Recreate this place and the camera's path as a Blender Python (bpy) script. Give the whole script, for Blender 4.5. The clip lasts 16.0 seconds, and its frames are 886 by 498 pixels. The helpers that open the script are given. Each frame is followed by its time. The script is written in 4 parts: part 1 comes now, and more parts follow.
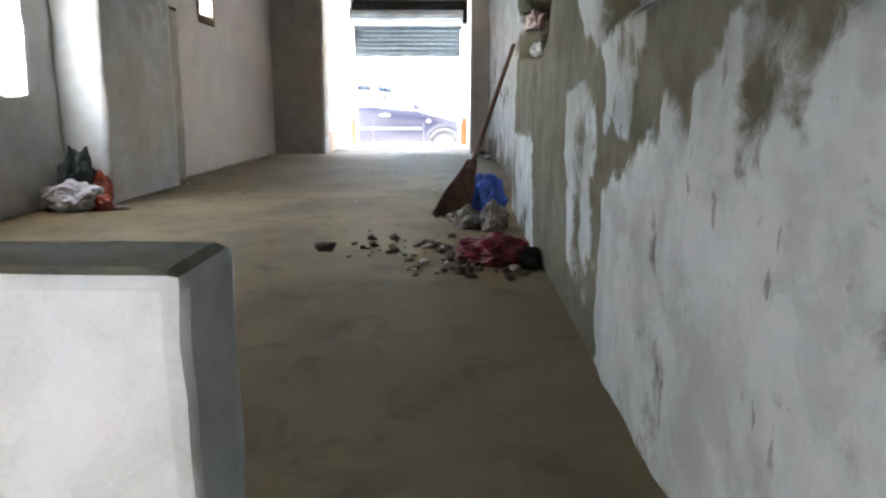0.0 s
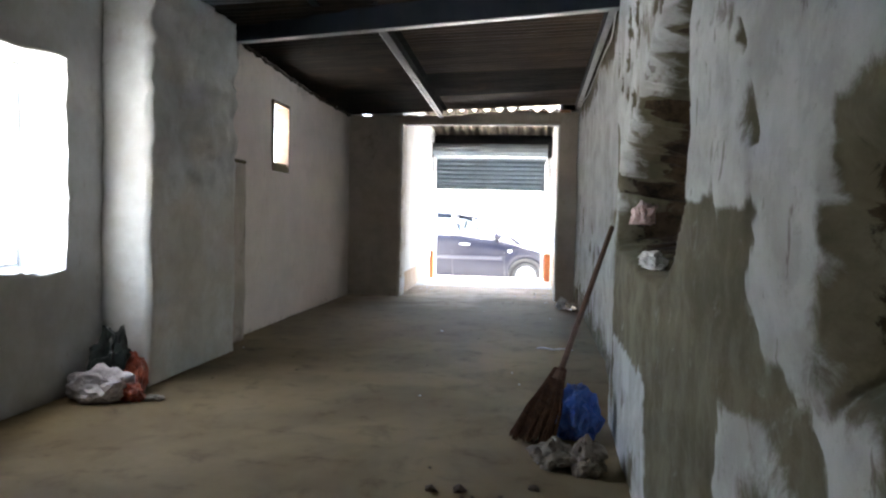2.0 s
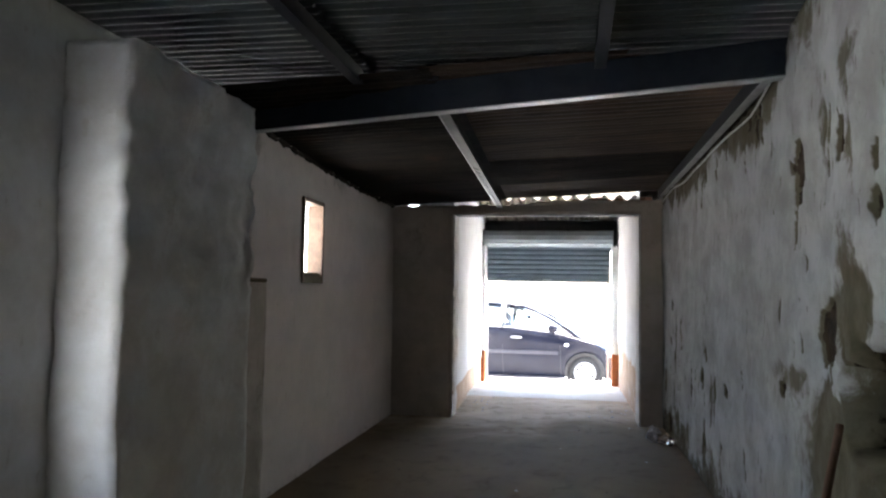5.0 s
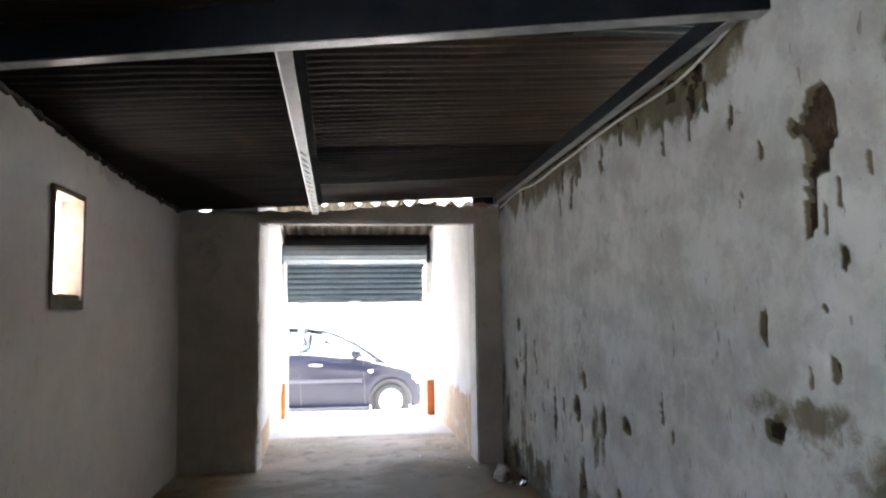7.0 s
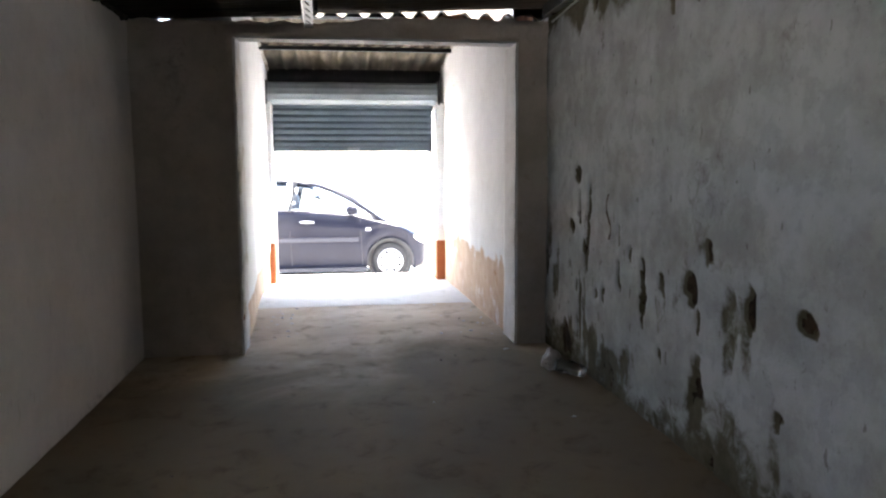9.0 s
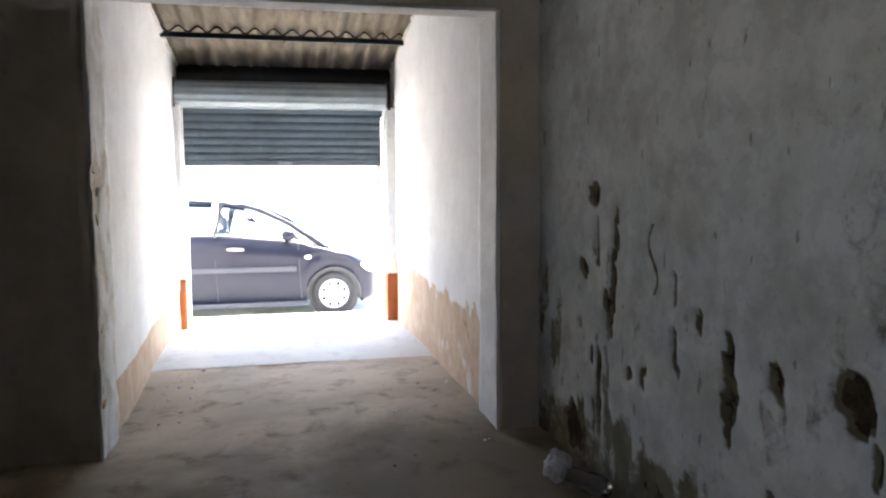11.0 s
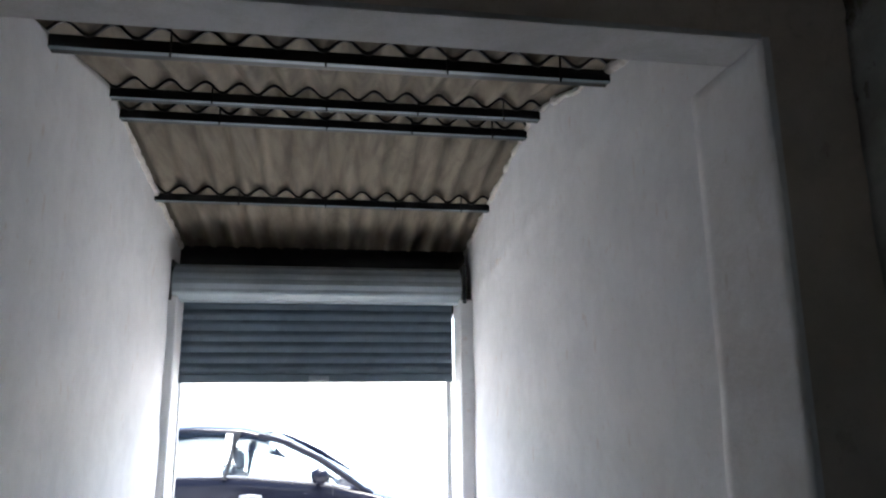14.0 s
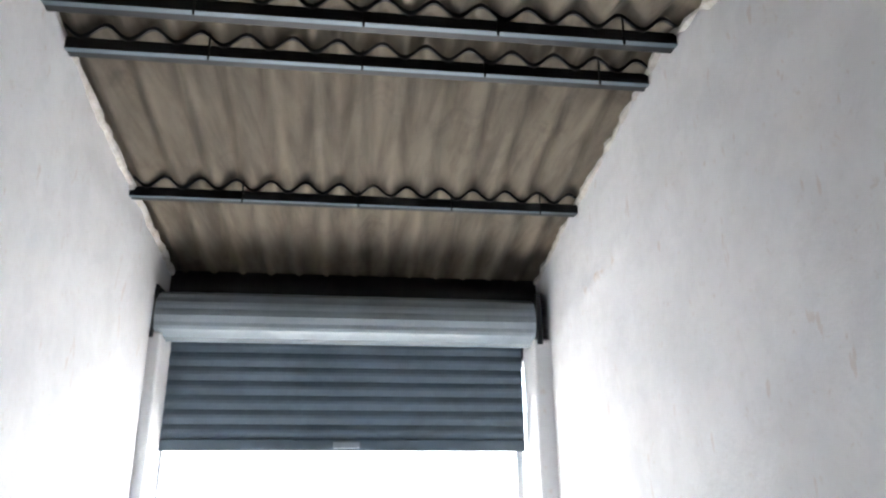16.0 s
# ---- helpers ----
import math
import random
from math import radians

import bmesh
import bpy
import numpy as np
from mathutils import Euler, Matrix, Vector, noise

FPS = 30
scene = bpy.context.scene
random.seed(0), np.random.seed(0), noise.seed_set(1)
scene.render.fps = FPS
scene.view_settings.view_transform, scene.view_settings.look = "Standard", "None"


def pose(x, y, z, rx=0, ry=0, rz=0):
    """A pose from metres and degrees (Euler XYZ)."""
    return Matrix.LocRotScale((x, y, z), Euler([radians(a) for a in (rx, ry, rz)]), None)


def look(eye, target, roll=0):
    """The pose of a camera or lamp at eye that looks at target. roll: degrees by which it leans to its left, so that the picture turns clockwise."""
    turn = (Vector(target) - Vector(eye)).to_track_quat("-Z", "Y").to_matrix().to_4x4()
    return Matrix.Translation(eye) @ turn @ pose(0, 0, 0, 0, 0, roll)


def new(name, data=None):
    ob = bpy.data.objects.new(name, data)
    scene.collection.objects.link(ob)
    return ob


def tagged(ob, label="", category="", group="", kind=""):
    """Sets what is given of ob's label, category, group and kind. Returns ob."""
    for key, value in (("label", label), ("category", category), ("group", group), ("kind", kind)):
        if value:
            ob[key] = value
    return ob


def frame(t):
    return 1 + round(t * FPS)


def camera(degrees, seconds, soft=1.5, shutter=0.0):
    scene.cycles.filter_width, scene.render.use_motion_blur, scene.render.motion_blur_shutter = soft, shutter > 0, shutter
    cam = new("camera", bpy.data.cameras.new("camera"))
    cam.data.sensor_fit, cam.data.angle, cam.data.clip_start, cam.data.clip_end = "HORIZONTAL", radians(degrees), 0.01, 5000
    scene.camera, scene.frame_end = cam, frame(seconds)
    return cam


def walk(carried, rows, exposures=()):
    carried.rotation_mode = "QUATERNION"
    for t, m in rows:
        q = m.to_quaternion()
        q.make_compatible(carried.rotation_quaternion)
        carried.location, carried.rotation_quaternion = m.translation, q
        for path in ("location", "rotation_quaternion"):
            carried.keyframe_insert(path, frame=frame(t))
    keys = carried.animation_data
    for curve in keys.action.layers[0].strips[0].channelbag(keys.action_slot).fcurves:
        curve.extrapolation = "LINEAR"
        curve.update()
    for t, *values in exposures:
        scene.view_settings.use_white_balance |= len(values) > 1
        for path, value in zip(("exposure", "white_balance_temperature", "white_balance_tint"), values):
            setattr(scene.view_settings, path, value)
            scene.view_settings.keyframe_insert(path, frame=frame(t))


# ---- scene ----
cam = camera(63.1, 16.0, 2.3)
METRES, EYE, TILT, LEAN, TURN = 10.0, 0.6, 0.0, 0.0, 0.8
ROWS = [
    (0.0, 0.0, 0.0, 0.0, 0.02, -11.01, -0.09),
    (0.5, -0.0026, 0.0196, 0.0116, 1.56, -6.23, -0.42),
    (1.0, -0.0051, 0.0363, 0.0197, 1.54, -5.43, -0.87),
    (1.5, -0.0009, 0.0566, 0.0321, 4.38, -3.42, -0.95),
    (2.0, -0.0017, 0.0739, 0.0388, 6.48, -2.36, -1.35),
    (2.5, -0.0071, 0.0915, 0.0538, 7.67, -0.71, -1.92),
    (3.0, -0.0092, 0.1082, 0.0609, 12.29, 0.87, -0.83),
    (5.5, -0.056, 0.2275, 0.0787, 6.59, 5.25, -0.98),
    (6.0, -0.0699, 0.253, 0.0808, -2.1, 9.98, 1.11),
    (6.5, -0.0766, 0.2848, 0.078, -6.21, 10.26, 1.98),
    (7.0, -0.0844, 0.3194, 0.074, -7.93, 5.16, 0.81),
    (7.5, -0.0955, 0.3534, 0.0748, -9.05, 1.05, 0.76),
    (8.0, -0.0964, 0.3902, 0.0728, -9.1, -2.2, 1.17),
    (8.5, -0.1007, 0.426, 0.0677, -8.6, -6.19, 0.32),
    (11.0, -0.0747, 0.613, 0.0673, -12.99, -4.73, 0.41),
    (11.5, -0.0754, 0.6485, 0.0694, -13.25, 0.34, 0.48),
    (12.0, -0.0736, 0.6855, 0.0687, -13.92, 4.31, 0.85),
    (12.5, -0.0726, 0.7202, 0.0695, -11.98, 7.72, 0.79),
    (13.0, -0.0745, 0.7552, 0.0683, -11.18, 8.15, 0.68),
    (13.5, -0.0696, 0.7935, 0.0684, -10.43, 8.67, 1.24),
    (14.0, -0.0678, 0.8284, 0.07, -9.88, 12.74, 0.64),
    (14.5, -0.0698, 0.8611, 0.0737, -11.14, 19.16, 0.65),
    (15.0, -0.0674, 0.8951, 0.074, -10.32, 24.74, 0.57),
    (15.5, -0.0684, 0.9259, 0.0719, -8.55, 24.56, -0.03),
    (16.0, -0.0677, 0.9578, 0.068, -7.72, 19.02, 0.34),
]
walk(cam, [(t, pose(0, 0, EYE, TILT, LEAN, TURN) @ pose(METRES * x, METRES * y, METRES * z, 90 + pitch, roll, yaw)) for t, x, y, z, yaw, pitch, roll in ROWS],
     [(0.0, 5.65, 6900, 11), (1.0, 5.1, 7000, 11), (2.5, 4.75, 6950, 11), (5.5, 3.85, 6800, 12), (6.5, 4.8, 6900, 12), (7.2, 4.4, 6950, 12), (8.5, 4.05, 7000, 13), (11.0, 4.0, 6950, 12), (11.5, 3.7, 6850, 12), (12.5, 2.95, 6500, 11), (14.0, 2.6, 6250, 10), (15.0, 3.2, 6250, 9), (15.5, 3.3, 6350, 9), (16.0, 3.5, 6400, 9)])

# ---- light ----
world = bpy.data.worlds.new("world")
scene.world = world
world.use_nodes = True
_nt = world.node_tree
_sky = _nt.nodes.new("ShaderNodeTexSky")
_sky.sky_type, _sky.sun_disc = "NISHITA", False
_sky.sun_elevation, _sky.sun_rotation = radians(68), radians(25)
_sky.dust_density = 1.0
_nt.links.new(_sky.outputs[0], _nt.nodes["Background"].inputs[0])
_nt.nodes["Background"].inputs[1].default_value = 0.15
sun = new("sun", bpy.data.lights.new("sun", "SUN"))
sun.data.energy, sun.data.angle, sun.data.color = 5.0, radians(35), (1.0, 0.96, 0.9)
sun.matrix_world = look((2, 4.4, 12), (0, 0, 0))


def window_light(name, place, target, w, h, watts, colour):
    """Daylight that comes in through an opening."""
    ob = new(name, bpy.data.lights.new(name, "AREA"))
    ob.data.shape, ob.data.size, ob.data.size_y = "RECTANGLE", w, h
    ob.data.energy, ob.data.color = watts, colour
    ob.matrix_world = look(place, target)
    return ob


window_light("daylight_large_window", (-2.52, 3.83, 1.21), (0, 3.83, 1.21), 0.94, 1.16, 0.75, (0.92, 0.96, 1.0))
window_light("daylight_back_window", (-0.8, -1.45, 0.0), (-0.8, 3, 0.3), 0.7, 0.5, 0.05, (0.94, 0.97, 1.0))
window_light("daylight_small_window", (-2.53, 7.21, 1.72), (0, 7.21, 1.2), 0.36, 0.6, 0.5, (0.95, 0.97, 1.0))


# ---- materials ----
class Mat:
    def __init__(self, name, rough=0.8, metal=0.0, spec=0.3):
        self.m = bpy.data.materials.new(name)
        self.m.use_nodes = True
        self.t = self.m.node_tree
        self.b = self.t.nodes["Principled BSDF"]
        self.b.inputs["Roughness"].default_value = rough
        self.b.inputs["Metallic"].default_value = metal
        self.b.inputs["Specular IOR Level"].default_value = spec
        self.co = self.t.nodes.new("ShaderNodeTexCoord").outputs["Object"]

    def put(self, socket, v):
        if isinstance(v, bpy.types.NodeSocket):
            self.t.links.new(v, socket)
        elif isinstance(v, tuple) and len(v) == 3 and socket.type == "RGBA":
            socket.default_value = (*v, 1)
        else:
            socket.default_value = v

    def noise(self, scale, detail=6, rough=0.6, distort=0.0, stretch=None):
        n = self.t.nodes.new("ShaderNodeTexNoise")
        co = self.co
        if stretch:
            mp = self.t.nodes.new("ShaderNodeMapping")
            mp.inputs["Scale"].default_value = stretch
            self.t.links.new(co, mp.inputs[0])
            co = mp.outputs[0]
        self.t.links.new(co, n.inputs["Vector"])
        n.inputs["Scale"].default_value = scale
        n.inputs["Detail"].default_value = detail
        n.inputs["Roughness"].default_value = rough
        n.inputs["Distortion"].default_value = distort
        return n.outputs["Fac"]

    def math(self, op, a, b=0.0, clamp=False):
        n = self.t.nodes.new("ShaderNodeMath")
        n.operation, n.use_clamp = op, clamp
        self.put(n.inputs[0], a)
        self.put(n.inputs[1], b)
        return n.outputs[0]

    def step(self, v, lo, hi):
        n = self.t.nodes.new("ShaderNodeMapRange")
        n.interpolation_type = "SMOOTHSTEP"
        self.put(n.inputs[0], v)
        n.inputs[1].default_value, n.inputs[2].default_value = lo, hi
        return n.outputs[0]

    def mix(self, fac, a, b):
        n = self.t.nodes.new("ShaderNodeMix")
        n.data_type = "RGBA"
        self.put(n.inputs[0], fac)
        self.put(n.inputs[6], a)
        self.put(n.inputs[7], b)
        return n.outputs[2]

    def attr(self, name):
        n = self.t.nodes.new("ShaderNodeAttribute")
        n.attribute_name = name
        return n.outputs["Fac"]

    def axis(self, i):
        n = self.t.nodes.new("ShaderNodeSeparateXYZ")
        self.t.links.new(self.co, n.inputs[0])
        return n.outputs[i]

    def island(self):
        return self.t.nodes.new("ShaderNodeNewGeometry").outputs["Random Per Island"]

    def colour(self, v):
        self.put(self.b.inputs["Base Color"], v)
        return self

    def rough(self, v):
        self.put(self.b.inputs["Roughness"], v)
        return self

    def bump(self, height, strength=0.4, distance=0.01):
        n = self.t.nodes.new("ShaderNodeBump")
        n.inputs["Strength"].default_value = strength
        n.inputs["Distance"].default_value = distance
        self.put(n.inputs["Height"], height)
        self.t.links.new(n.outputs[0], self.b.inputs["Normal"])
        return self


def simple(name, a, b, scale=8.0, rough=0.7, metal=0.0, bump=0.2, dist=0.004, spec=0.3, fine=120.0):
    """Two tones in soft stains, with a fine grain."""
    m = Mat(name, rough, metal, spec)
    big, small = m.noise(scale, 6, 0.65, 0.4), m.noise(fine, 3)
    v = m.math("ADD", m.math("MULTIPLY", big, 0.8), m.math("MULTIPLY", small, 0.2))
    m.colour(m.mix(m.step(v, 0.35, 0.65), a, b))
    if bump:
        m.bump(v, bump, dist)
    return m.m


def peeling(name, paint, paint2, plaster, plaster2, earth, earth2, mottle=0.12, flecks=0.2):
    """Old limewash over bare render over earth; the layer comes from the mesh's "bare" value."""
    m = Mat(name, 0.9, 0, 0.15)
    edge = m.math("MULTIPLY", m.math("SUBTRACT", m.noise(14, 8, 0.72, 0.6), 0.5), 0.75)
    v = m.math("ADD", m.attr("bare"), edge)
    grain = m.noise(90, 4, 0.7)
    soft = m.noise(3.2, 9, 0.68, 0.12)
    white = m.mix(m.step(soft, 0.36, 0.66), paint, paint2)
    white = m.mix(m.math("MULTIPLY", m.step(m.noise(6.5, 7, 0.62, 0.25), 0.50, 0.57), mottle), white, (paint2[0] * 0.78, paint2[1] * 0.79, paint2[2] * 0.81))
    white = m.mix(m.math("MULTIPLY", m.step(m.noise(34, 6, 0.75, 0.3), 0.58, 0.72), 0.35), white, plaster)
    grey = m.mix(m.step(m.noise(4.5, 9, 0.7, 0.2), 0.35, 0.65), plaster, plaster2)
    fleck = m.math("MULTIPLY", m.step(m.noise(10, 4, 0.55, 0.2, (1, 2.0, 0.75)), 0.655, 0.70), flecks)
    white = m.mix(fleck, white, earth2)
    brown = m.mix(m.step(m.noise(9, 7, 0.7), 0.38, 0.62), earth, earth2)
    c = m.mix(m.step(v, 0.22, 0.52), white, grey)
    c = m.mix(m.step(v, 0.78, 0.86), c, brown)
    m.colour(c)
    h = m.math("SUBTRACT", m.math("MULTIPLY", grain, 0.25), m.math("MULTIPLY", m.step(v, 0.33, 0.43), 0.5))
    h = m.math("ADD", h, m.math("MULTIPLY", m.noise(22, 5, 0.65), 0.6))
    m.bump(h, 0.55, 0.008)
    return m.m


# The wall's earth tones are set extra dark to carry the cavity's shade.
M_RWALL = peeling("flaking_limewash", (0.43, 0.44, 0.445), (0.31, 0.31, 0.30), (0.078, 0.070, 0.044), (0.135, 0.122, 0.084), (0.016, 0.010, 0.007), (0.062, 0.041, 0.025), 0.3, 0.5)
M_PILLAR = peeling("rough_cement_pillar", (0.62, 0.62, 0.61), (0.52, 0.51, 0.49), (0.48, 0.455, 0.42), (0.57, 0.55, 0.515), (0.16, 0.11, 0.08), (0.25, 0.18, 0.13))
M_LWALL = peeling("painted_render", (0.76, 0.69, 0.65), (0.70, 0.635, 0.595), (0.40, 0.36, 0.33), (0.48, 0.44, 0.40), (0.2, 0.13, 0.09), (0.3, 0.2, 0.14))
M_FWALL = peeling("grey_render", (0.52, 0.455, 0.40), (0.43, 0.375, 0.325), (0.26, 0.22, 0.18), (0.36, 0.31, 0.26), (0.14, 0.09, 0.06), (0.26, 0.17, 0.11))
M_PASS = peeling("passage_whitewash", (0.76, 0.765, 0.78), (0.69, 0.695, 0.71), (0.48, 0.34, 0.24), (0.58, 0.45, 0.34), (0.35, 0.16, 0.07), (0.45, 0.24, 0.12))
M_PARAPET = simple("whitewashed_parapet", (0.50, 0.51, 0.53), (0.40, 0.40, 0.405), 5, 0.85, bump=0.4, dist=0.006)


M_DUSTY = simple("dirty_grey_render", (0.27, 0.255, 0.21), (0.17, 0.155, 0.12), 5, 0.9, bump=0.5, dist=0.006)


def floor_material(name, a, b, c, earth=None):
    m = Mat(name, 0.8, 0, 0.10)
    big, mid, fine = m.noise(0.9, 5, 0.6, 0.5), m.noise(5, 8, 0.7, 0.5), m.noise(70, 5, 0.7)
    col = m.mix(m.step(big, 0.35, 0.68), a, b)
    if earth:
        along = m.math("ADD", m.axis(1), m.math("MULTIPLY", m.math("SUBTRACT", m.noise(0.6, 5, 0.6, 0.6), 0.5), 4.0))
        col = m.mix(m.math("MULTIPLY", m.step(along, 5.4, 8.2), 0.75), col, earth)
        # Paler towards the doorway: the daylight there is put into the colour.
        door_lit = m.mix(m.step(big, 0.35, 0.68), (0.58, 0.47, 0.355), (0.42, 0.33, 0.24))
        col = m.mix(m.step(along, 8.7, 10.3), col, door_lit)
    col = m.mix(m.math("MULTIPLY", m.step(mid, 0.5, 0.72), 0.6), col, c)
    col = m.mix(m.math("MULTIPLY", m.step(fine, 0.58, 0.75), 0.4), col, c)
    m.colour(col)
    m.bump(m.math("ADD", m.math("MULTIPLY", mid, 0.7), m.math("MULTIPLY", fine, 0.3)), 0.4, 0.01)
    m.rough(m.math("ADD", m.math("MULTIPLY", mid, 0.3), 0.65))
    return m.m


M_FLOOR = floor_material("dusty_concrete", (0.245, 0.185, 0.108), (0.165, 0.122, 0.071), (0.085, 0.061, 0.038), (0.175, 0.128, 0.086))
M_RAMP = floor_material("pale_concrete", (0.66, 0.63, 0.59), (0.58, 0.55, 0.51), (0.36, 0.33, 0.29))
M_STREET = floor_material("pale_road", (0.6, 0.59, 0.57), (0.54, 0.53, 0.51), (0.42, 0.41, 0.40))


def sheet_material(name, a, b, rust, metal, rough, axis, spec=0.4):
    m = Mat(name, rough, metal, spec)
    st = (1, 14, 14) if axis == 0 else (14, 1, 14)
    streak, blot = m.noise(0.9, 6, 0.6, 0.2, st), m.noise(2.2, 6, 0.65, 0.5)
    c = m.mix(m.step(streak, 0.35, 0.68), a, b)
    c = m.mix(m.math("MULTIPLY", m.step(blot, 0.52, 0.72), 0.7), c, rust)
    m.colour(c)
    m.bump(m.noise(60, 4), 0.15, 0.003)
    return m.m


M_SHEET_REAR = sheet_material("galvanised_sheet", (0.095, 0.11, 0.11), (0.055, 0.064, 0.064), (0.05, 0.05, 0.045), 0.7, 0.36, 0)
M_SHEET_FRONT = sheet_material("dark_front_sheet", (0.022, 0.018, 0.015), (0.010, 0.009, 0.008), (0.036, 0.023, 0.016), 0.0, 0.75, 0, 0.06)
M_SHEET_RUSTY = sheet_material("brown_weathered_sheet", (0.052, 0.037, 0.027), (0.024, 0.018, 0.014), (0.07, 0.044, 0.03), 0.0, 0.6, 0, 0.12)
M_FIBRE = sheet_material("fibre_cement", (0.145, 0.123, 0.093), (0.08, 0.067, 0.050), (0.05, 0.042, 0.032), 0.0, 0.85, 1)
M_STEEL = simple("dark_painted_steel", (0.008, 0.011, 0.016), (0.014, 0.017, 0.022), 6, 0.55, 0.1, 0.15, spec=0.12)
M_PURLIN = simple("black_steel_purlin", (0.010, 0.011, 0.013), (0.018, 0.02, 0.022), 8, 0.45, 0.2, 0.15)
# Matt black that puts the middle rafter's shading into its colour.
M_MATT_BLACK = simple("matt_black_steel", (0.008, 0.008, 0.009), (0.014, 0.013, 0.013), 8, 0.95, 0.0, 0.1, spec=0.04)
M_GALV = simple("bright_galvanised_edge", (0.45, 0.46, 0.47), (0.3, 0.3, 0.31), 12, 0.4, 0.5, 0.1)
M_FLANGE = simple("scuffed_bare_steel", (0.055, 0.057, 0.062), (0.025, 0.026, 0.029), 9, 0.4, 0.8, 0.3)
M_SHUTTER = simple("grey_blue_shutter", (0.125, 0.165, 0.20), (0.095, 0.125, 0.15), 3, 0.45, 0.2, 0.1, 0.002)
M_DRUM = simple("pale_shutter_roll", (0.27, 0.315, 0.345), (0.21, 0.245, 0.27), 3, 0.4, 0.2, 0.1, 0.002)
M_BROWN = simple("brown_gloss_paint", (0.33, 0.10, 0.035), (0.26, 0.08, 0.03), 10, 0.5, bump=0.2)
M_FRAME = simple("weathered_wood", (0.16, 0.10, 0.065), (0.10, 0.065, 0.045), 14, 0.7, bump=0.4)
M_SILL = simple("mossy_sill", (0.16, 0.13, 0.08), (0.10, 0.09, 0.05), 14, 0.9, bump=0.4)
M_WINFRAME = simple("white_window_frame", (0.7, 0.7, 0.7), (0.6, 0.6, 0.6), 10, 0.5, bump=0.1)
M_BRICK = simple("broken_brick", (0.30, 0.13, 0.08), (0.22, 0.11, 0.07), 20, 0.9, bump=0.5)
M_MORTAR = simple("crumbling_mortar", (0.62, 0.60, 0.57), (0.45, 0.42, 0.38), 20, 0.95, bump=0.6)
M_CABLE = simple("pale_cable", (0.6, 0.6, 0.58), (0.5, 0.5, 0.48), 10, 0.5, bump=0)
M_OPPOSITE = simple("white_facade", (0.8, 0.79, 0.77), (0.74, 0.73, 0.7), 1.5, 0.9, bump=0.2)


def glass(name, tint=(0.9, 0.95, 0.95), alpha_rough=0.02):
    m = Mat(name, alpha_rough, 0, 0.5)
    m.b.inputs["Transmission Weight"].default_value = 1.0
    m.b.inputs["Base Color"].default_value = (*tint, 1)
    m.b.inputs["IOR"].default_value = 1.45
    return m.m


M_GLASS = glass("window_glass")
M_FROST = glass("frosted_glass", (0.96, 0.98, 0.98), 0.6)
M_CLEAR = glass("clear_plastic", (0.93, 0.95, 0.97), 0.12)


# ---- mesh helpers ----
def part(name, bm, material, parent=None, label="", smooth=False):
    me = bpy.data.meshes.new(name)
    bmesh.ops.recalc_face_normals(bm, faces=bm.faces)
    bm.to_mesh(me)
    bm.free()
    me.materials.append(material)
    if smooth:
        for p in me.polygons:
            p.use_smooth = True
    ob = new(name, me)
    if parent:
        ob.parent = parent
        ob.matrix_parent_inverse = parent.matrix_basis.inverted()
    if label:
        tagged(ob, label)
    return ob


def raw(name, verts, faces, material, parent=None, smooth=False):
    me = bpy.data.meshes.new(name)
    me.from_pydata(verts, [], faces)
    me.validate()
    me.materials.append(material)
    if smooth:
        for p in me.polygons:
            p.use_smooth = True
    ob = new(name, me)
    if parent:
        ob.parent = parent
        ob.matrix_parent_inverse = parent.matrix_basis.inverted()
    return ob


def thing(name, place, label, category, group="", kind=""):
    ob = new(name)
    ob.empty_display_size = 0.1
    ob.matrix_basis = Matrix.Translation(place)
    return tagged(ob, label, category, group, kind)


def add_box(bm, a, b, bevel=0.0, m=None):
    a, b = Vector(a), Vector(b)
    r = bmesh.ops.create_cube(bm, size=1.0)
    vs = r["verts"]
    bmesh.ops.scale(bm, vec=b - a, verts=vs)
    bmesh.ops.translate(bm, vec=(a + b) / 2, verts=vs)
    if bevel:
        es = list({e for v in vs for e in v.link_edges})
        out = bmesh.ops.bevel(bm, geom=es, offset=bevel, segments=2, affect="EDGES", profile=0.5)
        vs = list({v for f in out["faces"] for v in f.verts} | {v for v in vs if v.is_valid})
    if m is not None:
        bmesh.ops.transform(bm, matrix=m, verts=[v for v in vs if v.is_valid])
    return bm


def box(a, b, bevel=0.0):
    return add_box(bmesh.new(), a, b, bevel)


def add_tube(bm, points, radii, n=10, cap=True, squash=1.0):
    """A round bar through the points."""
    pts = [Vector(p) for p in points]
    rings = []
    for i, p in enumerate(pts):
        d = (pts[min(i + 1, len(pts) - 1)] - pts[max(i - 1, 0)]).normalized()
        u = d.cross(Vector((0, 0, 1)) if abs(d.z) < 0.9 else Vector((1, 0, 0))).normalized()
        w = d.cross(u)
        r = radii[i] if hasattr(radii, "__len__") else radii
        rings.append([bm.verts.new(p + u * math.cos(k * math.tau / n) * r + w * math.sin(k * math.tau / n) * r * squash) for k in range(n)])
    for a, b in zip(rings, rings[1:]):
        for k in range(n):
            bm.faces.new((a[k], a[(k + 1) % n], b[(k + 1) % n], b[k]))
    if cap:
        bm.faces.new(rings[0])
        bm.faces.new(rings[-1])
    return bm


def tube(points, radii, n=10, squash=1.0):
    return add_tube(bmesh.new(), points, radii, n, True, squash)


def fbm(x, y, z=0.0, octaves=4):
    return noise.fractal(Vector((x, y, z)), 1.0, 2.0, octaves)


